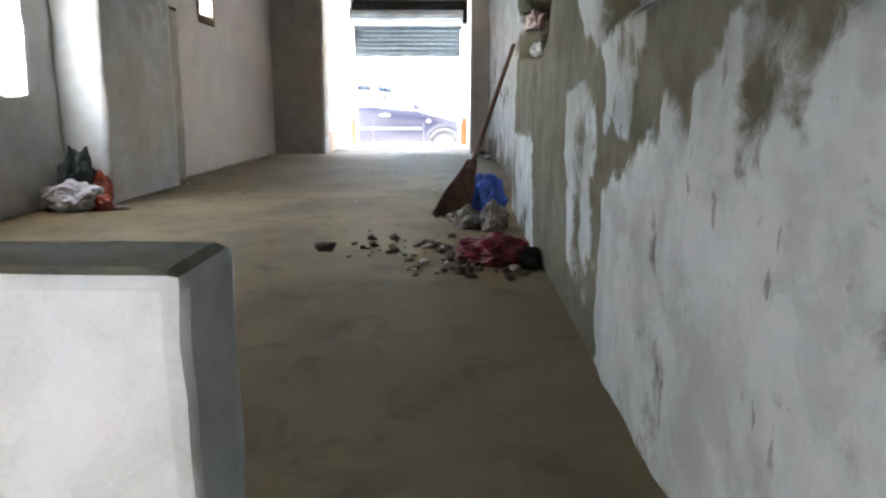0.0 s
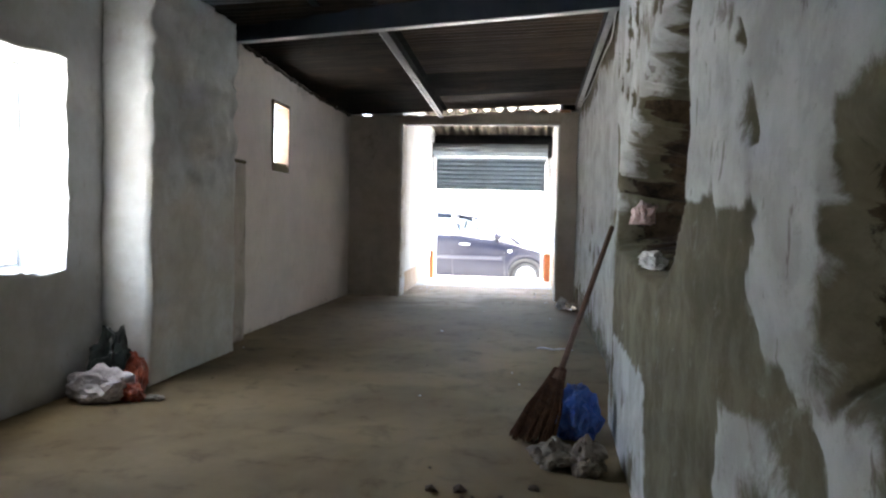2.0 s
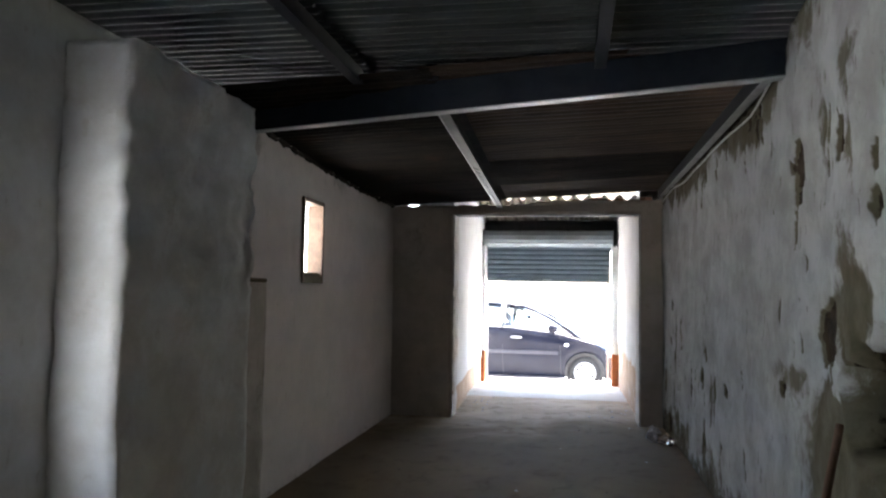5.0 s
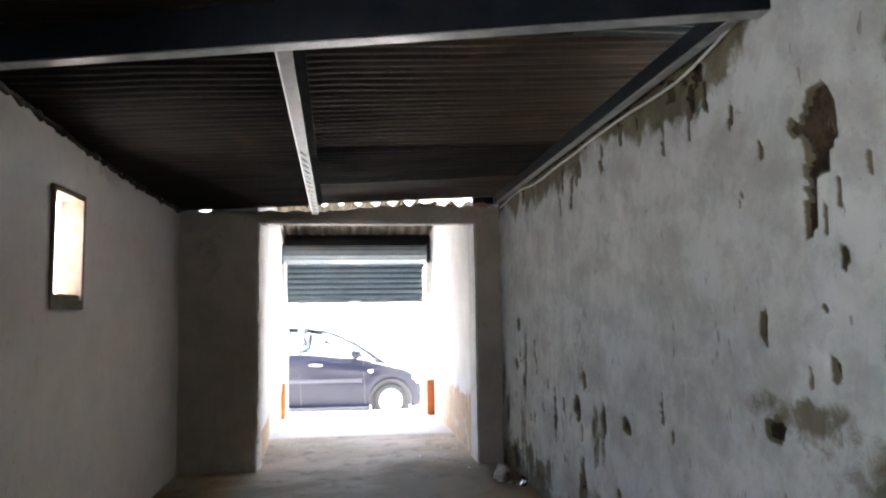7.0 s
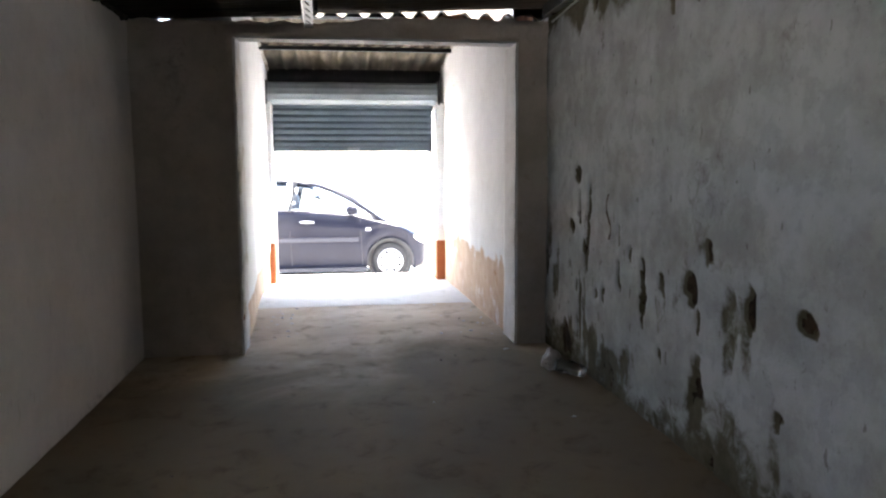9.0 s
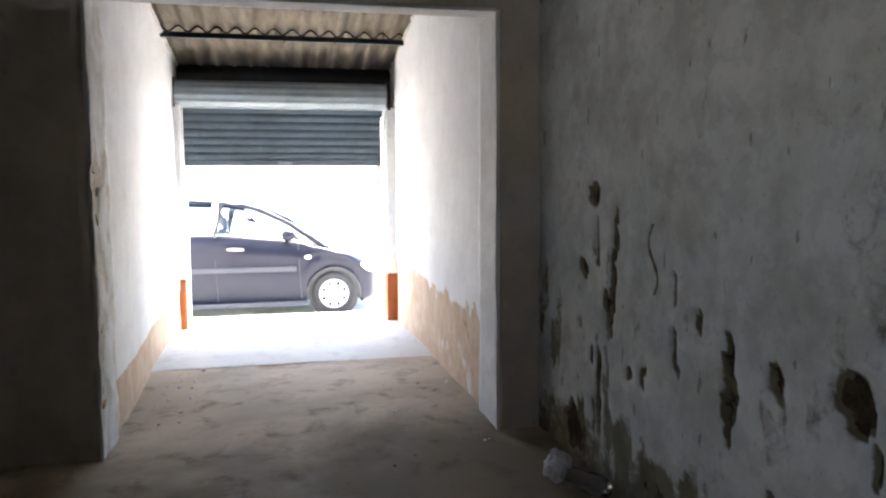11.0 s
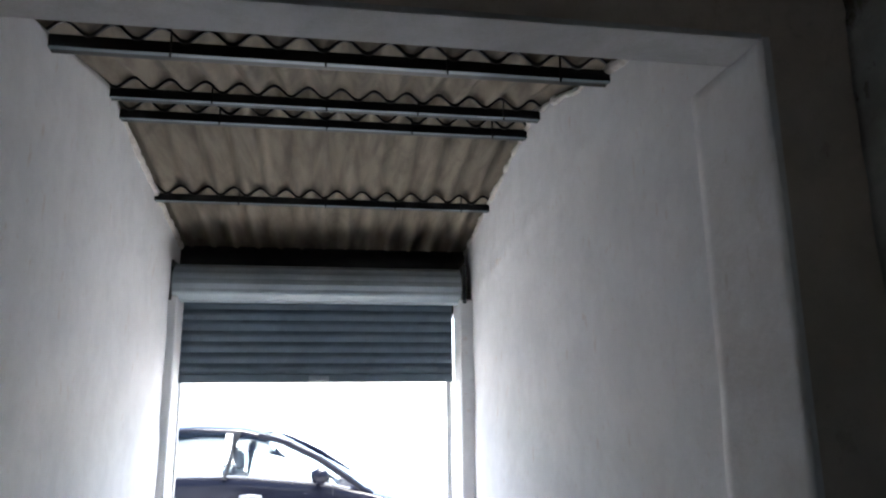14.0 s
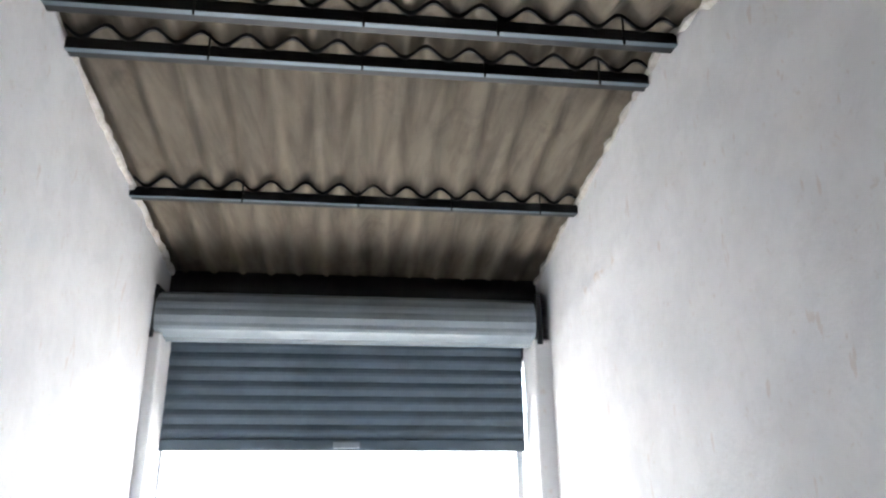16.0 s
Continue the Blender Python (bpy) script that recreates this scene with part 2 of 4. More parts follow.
def smooth(a, b, v):
    t = min(1.0, max(0.0, (v - a) / (b - a)))
    return t * t * (3 - 2 * t)


def lines(a, b, res, extra=()):
    n = max(1, round((b - a) / res))
    base = [a + (b - a) * i / n for i in range(n + 1)]
    for e in extra:
        if a < e < b:
            k = min(range(1, n), key=lambda i: abs(base[i] - e)) if n > 1 else 0
            base[k] = e
    return sorted(set(base))


def wall(name, plane, face, back, u0, u1, v0, v1, material, res=0.05, holes=(), relief=None, bare=None, top=None, label="", jag=0.0):
    """A wall with thickness and openings. plane "x": it faces along x, u is y; plane "y": u is x. v is height.
    relief(u, v): how far the surface lies behind its face; bare(u, v): which layer shows; top(u): its uneven upper edge."""
    us = lines(u0, u1, res, [h[i] for h in holes for i in (0, 1)])
    vs = lines(v0, v1, res, [h[i] for h in holes for i in (2, 3)])
    vh = max([h[3] for h in holes if h[3] < v1 - 0.01] + [v1 - 0.3])
    sign = 1 if back > (face(u0) if callable(face) else face) else -1
    verts, val = [], []
    for layer in (0, 1):
        for u in us:
            for v in vs:
                z = v
                if top:
                    z = v if v <= vh else vh + (v - vh) * (top(u) - vh) / (v1 - vh)
                uu = u
                if jag:
                    for h in holes:
                        if h[2] - 0.01 < v < h[3] + 0.01 and min(abs(u - h[0]), abs(u - h[1])) < 0.002:
                            uu = u + jag * (fbm(v * 2.5, u, 17) + 0.25 * fbm(v * 15, u, 19)) + (jag if u == h[1] else -jag) * 0.4
                        if h[0] - 0.01 < u < h[1] + 0.01 and min(abs(v - h[2]), abs(v - h[3])) < 0.002:
                            z = v + jag * (fbm(u * 2.5, v, 27) + 0.25 * fbm(u * 15, v, 29))
                if layer:
                    w = back
                else:
                    w = face(u) if callable(face) else face
                    w += sign * (relief(u, z) if relief else 0.0)
                verts.append((w, uu, z) if plane == "x" else (uu, w, z))
                val.append(bare(u, z) if bare and not layer else 0.0)
    nu, nv = len(us), len(vs)

    def solid(i, j):
        if not (0 <= i < nu - 1 and 0 <= j < nv - 1):
            return False
        u, v = (us[i] + us[i + 1]) / 2, (vs[j] + vs[j + 1]) / 2
        return not any(h[0] < u < h[1] and h[2] < v < h[3] for h in holes)

    f, off = [], nu * nv
    for i in range(nu - 1):
        for j in range(nv - 1):
            if not solid(i, j):
                continue
            a, b, c, d = i * nv + j, (i + 1) * nv + j, (i + 1) * nv + j + 1, i * nv + j + 1
            f += [(a, b, c, d), (a + off, d + off, c + off, b + off)]
            for k, (p, q) in (((i, j - 1), (a, b)), ((i + 1, j), (b, c)), ((i, j + 1), (c, d)), ((i - 1, j), (d, a))):
                if not solid(*k):
                    f.append((p, p + off, q + off, q))
    me = bpy.data.meshes.new(name)
    me.from_pydata(verts, [], f)
    at = me.attributes.new("bare", "FLOAT", "POINT")
    at.data.foreach_set("value", val)
    me.materials.append(material)
    bm = bmesh.new()
    bm.from_mesh(me)
    bmesh.ops.recalc_face_normals(bm, faces=bm.faces)
    for q in bm.faces:
        q.smooth = all(v.index < off for v in q.verts)
    bm.to_mesh(me)
    bm.free()
    ob = new(name, me)
    return tagged(ob, label, "wall", kind="structure")


def ground(name, x0, x1, y0, y1, height, material, res, label, category="floor", thick=0.15):
    xs, ys = lines(x0, x1, res), lines(y0, y1, res)
    verts = [(x, y, height(x, y)) for x in xs for y in ys]
    n, m = len(ys), len(xs)
    f = [(i * n + j, (i + 1) * n + j, (i + 1) * n + j + 1, i * n + j + 1) for i in range(m - 1) for j in range(n - 1)]
    return tagged(raw(name, verts, f, material, smooth=True), label, category, kind="structure")


# ---- structure ----
def gentle(u, v, s=0.0, amp=0.010):
    return amp * fbm(u * 1.6 + s, v * 1.6, s) + 0.4 * amp * fbm(u * 7, v * 7 + s, s + 3)


def blob(u, v, cu, cv, ru, rv):
    d = ((u - cu) / ru) ** 2 + ((v - cv) / rv) ** 2
    return max(0.0, 1.0 - d)


def right_line(y):
    return float(np.interp(y, (-1.5, 3.0, 4.3, 4.8, 6.0, 8.2, 9.8), (0.33, 0.34, 0.355, 0.42, 0.485, 0.49, 0.46)))


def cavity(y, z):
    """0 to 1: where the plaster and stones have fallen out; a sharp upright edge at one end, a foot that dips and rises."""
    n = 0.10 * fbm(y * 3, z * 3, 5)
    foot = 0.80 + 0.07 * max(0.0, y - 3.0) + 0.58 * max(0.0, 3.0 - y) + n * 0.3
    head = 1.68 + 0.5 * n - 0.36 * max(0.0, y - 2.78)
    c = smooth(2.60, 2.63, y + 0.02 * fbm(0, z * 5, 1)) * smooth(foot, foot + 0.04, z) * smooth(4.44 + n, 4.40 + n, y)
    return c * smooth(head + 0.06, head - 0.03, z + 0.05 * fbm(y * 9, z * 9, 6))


def niche(y, z):
    e = 0.025 * fbm(y * 6, z * 6, 9)
    return smooth(1.71 + e, 1.68 + e, y) * smooth(0.785 + e * 0.3, 0.80 + e * 0.3, z) * smooth(1.12, 1.03, z + e) * smooth(0.85, 0.92, y)


def field(y, z, y0, y1, z0, z1, s=0.02):
    """1 inside a patch of the wall, 0 outside."""
    return smooth(y0 - s, y0 + s, y) * smooth(y1 + s, y1 - s, y) * smooth(z0 - s, z0 + s, z) * smooth(z1 + s, z1 - s, z)


def limewashed(y, z):
    """0 to 1: where limewash is left on the near stretch of the wall."""
    low = 0.40 + 0.36 * max(0.0, 1.68 - y)
    w = max(field(y, z, -2.0, 1.70, -1.0, low, 0.03), field(y, z, 1.78 + 0.25 * max(0.0, 0.45 - z), 2.17, 0.12, 0.65), field(y, z, 1.34 + 0.5 * max(0.0, 0.70 - z), 1.72, 0.54, 0.78, 0.012))
    w = max(w, field(y, z, 3.02 + 0.4 * max(0.0, z - 0.1), 4.95, -0.5, 0.46), 0.85 * field(y, z, 1.70, 1.98, 0.76, 1.06), field(y, z, 1.64, 5.4, 1.03, 4.0), field(y, z, -2.0, 1.66, 1.16, 4.0))
    return w


RENDER_SPOTS = ((4.75, 0.75, 0.55, 0.38), (5.05, 2.42, 0.45, 0.16), (5.95, 2.2, 0.38, 0.14), (5.2, 1.0, 0.4, 0.10), (7.5, 0.3, 0.10, 0.22))
EARTH_SPOTS = ((4.70, 1.22, 0.15, 0.12), (5.08, 1.86, 0.10, 0.13), (5.13, 1.68, 0.03, 0.13), (4.46, 1.88, 0.07, 0.10))
CHIPS = ((8.08, 0.65, 0.04, 0.22), (7.85, 0.73, 0.035, 0.07), (7.56, 0.74, 0.06, 0.09), (7.1, 0.75, 0.03, 0.11), (6.77, 0.76, 0.06, 0.045), (6.34, 0.9, 0.025, 0.08),
         (9.06, 1.25, 0.06, 0.08), (9.02, 1.04, 0.025, 0.13), (9.17, 0.92, 0.05, 0.05), (8.88, 0.85, 0.025, 0.22), (9.3, 0.15, 0.07, 0.14), (9.01, 0.38, 0.035, 0.22), (8.86, 1.10, 0.025, 0.12), (5.38, 0.95, 0.08, 0.05))
_c = random.Random(21)
SLIVERS = [(_c.uniform(4.40, 5.70), _c.uniform(1.05, 2.15), _c.uniform(0.012, 0.024), _c.uniform(0.03, 0.075)) for k in range(20)]
SLIVERS += [(_c.uniform(6.0, 9.5), _c.uniform(0.15, 0.95), _c.uniform(0.012, 0.022), _c.uniform(0.035, 0.10)) for k in range(16)]
SLIVERS += [(_c.uniform(5.6, 9.2), _c.uniform(2.05, 2.34), _c.uniform(0.016, 0.03), _c.uniform(0.04, 0.10)) for k in range(22)]
SLIVERS += [(_c.uniform(2.75, 4.2), _c.uniform(1.35, 1.9), _c.uniform(0.03, 0.07), _c.uniform(0.03, 0.08)) for k in range(26)]
SLIVERS += [(_c.uniform(1.2, 2.5), _c.uniform(1.06, 1.6), 0.022, 0.024) for k in range(14)]


def right_bare(y, z):
    wy, wz = y + 0.07 * fbm(y * 3.1, z * 3.1, 81) + 0.03 * fbm(y * 11, z * 11, 82), z + 0.06 * fbm(y * 2.7, z * 2.7, 83) + 0.03 * fbm(y * 11, z * 11, 84)
    sy, sz = y + 0.025 * fbm(y * 12, z * 7, 85), z + 0.02 * fbm(y * 9, z * 9, 86)
    v = 0.10 + 0.20 * fbm(y * 1.3, z * 1.3, 7) + 0.10 * fbm(y * 5, z * 5, 4)
    near = smooth(5.0, 4.6, y)
    if near > 0:
        lime = limewashed(wy, wz + 0.03 * fbm(y * 6, z * 6, 88))
        v = v * (1 - near) + near * (0.58 * (1 - lime) + 0.06 * lime + 0.10 * fbm(y * 5, z * 5, 4) + lime * (0.9 * max(0.0, fbm(y * 2.4, z * 2.0, 14)) + 0.3 * max(0.0, fbm(y * 8, z * 6, 15))))
    v += 0.45 * max(blob(wy, wz, *s) for s in RENDER_SPOTS)
    v = min(v, 0.60)
    v += 0.95 * smooth(0.0, 0.22, max(blob(wy, wz, *s) for s in EARTH_SPOTS))
    v += 0.85 * smooth(0.0, 0.5, max(blob(sy, sz, *s) for s in CHIPS))
    v += 0.85 * smooth(0.0, 0.5, max(blob(sy, sz, *s) for s in SLIVERS))
    v += 0.42 * smooth(0.42, 0.0, z + 0.12 * fbm(y * 3, z * 3, 23)) * smooth(4.6, 5.2, y)
    v += 0.50 * smooth(2.12, 2.36, z + 0.16 * fbm(y * 4, z * 1.5, 27)) * smooth(5.2, 5.5, y)
    v += 0.30 * smooth(0.22, 0.42, fbm(y * 7.0, z * 2.4, 11)) * smooth(1.3, 0.5, z) * smooth(6.0, 7.6, y)
    # Inside the cavity the darkened earth layer stands in for deep shade.
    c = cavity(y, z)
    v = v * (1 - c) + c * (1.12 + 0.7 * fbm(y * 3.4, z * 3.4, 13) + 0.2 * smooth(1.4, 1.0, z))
    n = niche(y, z)
    return v * (1 - n) + n * (0.43 + 0.07 * fbm(y * 4, z * 4, 33) + 0.5 * smooth(1.62, 1.69, y) + 0.25 * smooth(0.98, 1.06, z))


def right_relief(y, z):
    b = right_bare(y, z)
    d = gentle(y, z, 2.0, 0.012) + 0.006 * smooth(0.3, 0.45, b) + 0.02 * smooth(0.72, 0.85, b)
    c = cavity(y, z)
    d += c * (0.30 + 0.08 * fbm(y * 4, z * 4, 6))
    return d + 0.06 * niche(y, z)


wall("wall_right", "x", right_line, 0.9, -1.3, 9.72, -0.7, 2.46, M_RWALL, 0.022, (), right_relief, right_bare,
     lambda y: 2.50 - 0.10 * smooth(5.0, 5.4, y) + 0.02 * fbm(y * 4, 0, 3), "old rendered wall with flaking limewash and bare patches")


def left_bare(y, z):
    return 0.05 + 0.15 * fbm(y * 1.2, z * 1.2, 21) + 0.25 * smooth(0.12, 0.0, z) + 0.3 * smooth(2.05, 2.3, z) * (0.5 + fbm(y * 3, z * 3, 2))


LARGE = (3.40, 4.26, 0.68, 1.76)
SMALL = (6.99, 7.43, 1.39, 2.03)
wall("wall_left_rear", "x", -2.48, -2.80, -1.3, 5.32, -0.7, 2.48, M_PILLAR, 0.045, (LARGE,), lambda y, z: gentle(y, z, 4, 0.012),
     lambda y, z: 0.12 + 0.22 * fbm(y * 1.5, z * 1.5, 31), None, "whitewashed rough wall with a large window", 0.035)
wall("wall_left_front", "x", -2.385, -2.50, 5.3, 9.80, -0.1, 2.36, M_LWALL, 0.04, (SMALL,),
     lambda y, z: gentle(y, z, 6, 0.006) + 0.006 * smooth(1.385, 1.40, z) + 0.006 * max(0.0, abs(((z - 0.02) % 0.22) / 0.22 - 0.5) * 2 - 0.90) / 0.10 * smooth(1.38, 1.45, z) + 0.006 * smooth(0.93, 0.97, abs(((y / 0.44 + 0.5 * (int((z - 0.02) / 0.22) % 2)) % 1.0) * 2 - 1)) * smooth(1.38, 1.42, z),
     left_bare, lambda y: 2.288 + 0.10 * smooth(8.5, 5.4, y) + 0.012 * fbm(y * 6, 1, 2), "pale pinkish painted block wall with a small window")
wall("wall_left_ledge", "x", -2.30, -2.38, 5.72, 6.20, 0.0, 1.39, M_FWALL, 0.04, (), lambda y, z: gentle(y, z, 8, 0.01), lambda y, z: 0.2 + 0.3 * fbm(y * 3, z * 3, 3),
     lambda y: 1.39 + 0.015 * fbm(y * 9, 0, 1), "low thickening of the wall behind the pillar")


def pillar():
    """A squared masonry pillar with uneven corners."""
    x0, x1, y0, y1, z1 = -2.475, -2.175, 4.575, 5.71, 2.34
    n, mz = 34, 90
    path = [(x0, y0)] + [(x0 + (x1 - x0) * i / 5, y0) for i in range(1, 5)] + [(x1, y0)] + [(x1, y0 + (y1 - y0) * i / n) for i in range(1, n)] + [(x1, y1), (x0, y1)]
    verts, val, f = [], [], []
    for k in range(mz + 1):
        z = -0.02 + (z1 + 0.02) * k / mz
        for x, y in path:
            rough = smooth(1.0, 1.4, z)
            dx = 0.012 * fbm(y * 3, z * 3, 1) + (0.034 * rough + 0.003) * fbm(y * 7, z * 7, 2)
            dy = 0.012 * fbm(x * 3, z * 3, 5) + 0.012 * fbm(x * 9, z * 9, 6)
            verts.append((x + dx * (x > x0), y + dy * (y < y1), z))
            val.append(0.22 + 0.30 * fbm(y * 2.5, z * 2.5 + x, 8) + 0.22 * smooth(1.28, 1.12, z + 0.25 * fbm(y * 4, z * 2, 9)) * (x == x1))
    w = len(path)
    for k in range(mz):
        for i in range(w - 1):
            a = k * w + i
            f.append((a, a + 1, a + w + 1, a + w))
    f.append(tuple(range(mz * w, mz * w + w)))
    ob = raw("pillar", verts, f, M_PILLAR, smooth=True)
    at = ob.data.attributes.new("bare", "FLOAT", "POINT")
    at.data.foreach_set("value", val)
    tagged(ob, "rough grey rendered masonry pillar against the wall", "pillar", kind="structure")


pillar()

OPEN = (-1.72, 0.24, -0.2, 2.18)
wall("wall_front", "y", 9.72, 9.86, -2.45, 0.62, -0.2, 2.3, M_FWALL, 0.04, (OPEN,), lambda x, z: gentle(x, z, 10, 0.008),
     lambda x, z: 0.10 + 0.25 * fbm(x * 1.6, z * 1.6, 41) + 0.2 * smooth(0.2, 0.0, z), lambda x: 2.28 + 0.05 * smooth(-1.2, -0.5, x) + 0.018 * fbm(x * 9, 0, 4),
     "grey rendered wall with a wide doorway to the passage")


M_REVEAL = peeling("whitewashed_reveal", (0.68, 0.68, 0.69), (0.58, 0.57, 0.57), (0.5, 0.46, 0.42), (0.56, 0.53, 0.49), (0.2, 0.13, 0.09), (0.3, 0.2, 0.14))
wall("trim_reveal_right", "x", 0.228, 0.245, 9.715, 10.065, -0.1, 2.175, M_REVEAL, 0.035, (), lambda y, z: gentle(y, z, 3, 0.006), lambda y, z: 0.1 + 0.3 * fbm(y * 5, z * 3, 61), None, "whitewashed doorway reveal")
wall("trim_reveal_left", "x", -1.708, -1.725, 9.715, 10.065, -0.1, 2.175, M_REVEAL, 0.035, (), lambda y, z: gentle(y, z, 5, 0.008) + 0.010 * smooth(0.3, 0.5, 0.32 + 0.5 * fbm(y * 7, z * 5, 71)), lambda y, z: 0.34 + 0.6 * fbm(y * 7, z * 5, 71), None, "crumbling whitewashed doorway reveal")
tagged(part("trim_soffit", box((-1.70, 9.716, 2.168), (0.226, 9.862, 2.184), 0.003), M_PARAPET), "whitewashed underside of the doorway lintel", "trim", kind="structure")


def pass_bare(y, z):
    edge = 0.54 + 0.07 * fbm(y * 5, 0, 3) + 0.05 * smooth(10.2, 13, y)
    v = 0.0 + 0.14 * fbm(y * 1.4, z * 1.4, 51)
    low = smooth(edge + 0.03, edge - 0.03, z + 0.09 * fbm(y * 6, z * 6, 9))
    return v * (1 - low) + low * (0.58 + 0.28 * fbm(y * 4, z * 4, 12))


DADO = (0.275, 0.012)


def ridge(y, z):
    """A rough seam of plaster along the upper wall."""
    return max(0.0, 1 - abs(z - 2.32 + 0.10 * (y - 11.2) + 0.05 * fbm(y * 4, 0, 8)) / 0.07) * max(0.0, 0.35 + fbm(y * 9, z * 9, 15))


def pass_bare_left(y, z):
    """A painted dado with a clean sloping upper edge."""
    edge = DADO[0] + DADO[1] * (y - 10.2) + 0.006 * fbm(y * 7, 0, 6)
    low = smooth(edge + 0.008, edge - 0.008, z)
    return 0.14 * fbm(y * 1.4, z * 1.4, 51) * (1 - low) + low * 0.62


def gable(y):
    return 2.80 - 0.165 * (y - 11.65) if y > 11.65 else 2.80 - 0.245 * (11.65 - y)


wall("wall_passage_right", "x", lambda y: 0.25 - 0.012 * smooth(10.2, 12.5, y), 0.62, 9.86, 13.60, -0.3, 2.8, M_PASS, 0.04, (), lambda y, z: gentle(y, z, 12, 0.010) - 0.018 * ridge(y, z) + 0.006 * smooth(0.3, 0.45, pass_bare(y, z)),
     lambda y, z: pass_bare(y, z) + 0.36 * ridge(y, z), lambda y: gable(y) + 0.01, "whitewashed passage wall with a peeling brown dado")
wall("wall_passage_left", "x", lambda y: -1.735 - 0.115 * smooth(10.2, 12.5, y), -2.15, 9.86, 13.60, -0.3, 2.8, M_PASS, 0.04, (), lambda y, z: gentle(y, z, 14, 0.010) + 0.006 * smooth(0.3, 0.45, pass_bare_left(y, z)),
     pass_bare_left, lambda y: gable(y) + 0.01, "whitewashed passage wall with a peeling brown dado")
# The head wall takes the purlins' near-black colour all over.
wall("wall_over_shutter", "y", 13.605, 13.85, -2.15, 0.62, 2.02, 2.50, M_PURLIN, 0.1, (), None, None, None, "near-black head above the roller shutter")


def jamb(name, x0, x1):
    ob = part(name, box((x0, 13.33, -0.12), (x1, 13.60, 2.09), 0.012), M_PASS, None)
    tagged(ob, "white door jamb with a brown painted foot", "jamb", kind="structure")
    part("painted_foot", box((x0 - 0.002, 13.324, -0.10), (x1 + 0.002, 13.606, 0.43), 0.004), M_BROWN, ob, "brown gloss painted foot")


jamb("door_jamb_left", -1.93, -1.795)
jamb("door_jamb_right", 0.145, 0.30)
wall("wall_street_left", "y", 13.62, 13.86, -2.9, -1.87, -0.6, 3.0, M_OPPOSITE, 0.6, (), None, None, None, "white street front beside the shutter")
wall("wall_street_right", "y", 13.62, 13.86, 0.24, 1.2, -0.6, 3.0, M_OPPOSITE, 0.6, (), None, None, None, "white street front beside the shutter")
wall("wall_street_top", "y", 13.87, 14.0, -2.3, 0.7, 2.10, 3.0, M_OPPOSITE, 0.3, (), None, None, None, "white street front above the shutter")
wall("wall_back", "y", -1.3, -1.6, -2.8, 0.9, -0.7, 2.6, M_PILLAR, 0.2, ((-1.2, -0.4, -0.3, 0.3),), None, None, None, "plain rendered back wall with a window")
wall("wall_left_return", "y", 5.30, 5.72, -2.9, -2.48, -0.1, 2.45, M_PILLAR, 0.2, (), None, None, None, "rendered return behind the pillar")


def floor_height(x, y):
    return 0.008 * fbm(x * 0.9, y * 0.9, 1) + 0.0025 * fbm(x * 6, y * 6, 2) - 0.02 * smooth(10.2, 11.5, y)


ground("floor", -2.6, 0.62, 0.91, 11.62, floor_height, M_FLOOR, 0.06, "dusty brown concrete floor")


ground("floor_ramp", -2.0, 0.4, 11.54, 14.0, lambda x, y: -0.014 - 0.042 * smooth(11.5, 13.6, y) + 0.004 * fbm(x * 2, y * 2, 6), M_RAMP, 0.06, "pale concrete ramp to the street")


def street_height(x, y):
    return -0.06 - 0.46 * smooth(13.9, 16.2, y) - 0.02 * fbm(x * 0.3, y * 0.3, 2) if y < 40 else -0.52


ground("road", -60, 60, 13.9, 400, street_height, M_STREET, 2.0, "sunlit pale road in front of the house", "road")
ground("ground", -400, 400, -400, 400, lambda x, y: -0.86, M_STREET, 40, "pale open ground around the house", "ground")

# the lower landing and the stair that leads up from it
ground("floor_landing", -2.8, 0.62, -1.5, 0.96, lambda x, y: -0.70, M_FLOOR, 0.3, "concrete landing below the steps")


def stair():
    st = thing("stair", (0, 0.5, -0.7), "short flight of concrete steps along the wall", "stairs", kind="structure")
    for i in range(4):
        part("step", box((-0.305, 0.10 + 0.27 * i, -0.70), (0.40, 0.955, -0.70 + 0.175 * (i + 1) - (0.012 if i == 3 else 0)), 0.008), M_FLOOR, st)


stair()


def parapet():
    bm = box((-2.50, 0.825, -0.70), (-0.318, 1.04, 0.412), 0.025)
    bmesh.ops.subdivide_edges(bm, edges=[e for e in bm.edges if e.calc_length() > 0.4], cuts=14, use_grid_fill=True)
    for v in bm.verts:
        v.co += Vector((0.010 * fbm(v.co.y * 6, v.co.z * 5, 2), 0.008 * fbm(v.co.x * 5, v.co.z * 5, 3), 0.008 * fbm(v.co.x * 6, v.co.y * 6, 4)))
    ob = part("wall_parapet", bm, M_PARAPET, None, smooth=False)
    tagged(ob, "low whitewashed parapet with rounded dusty top", "parapet", kind="structure")
    ob.data.materials.append(M_DUSTY)
    for q in ob.data.polygons:
        if q.normal.z > 0.55:
            q.material_index = 1


parapet()


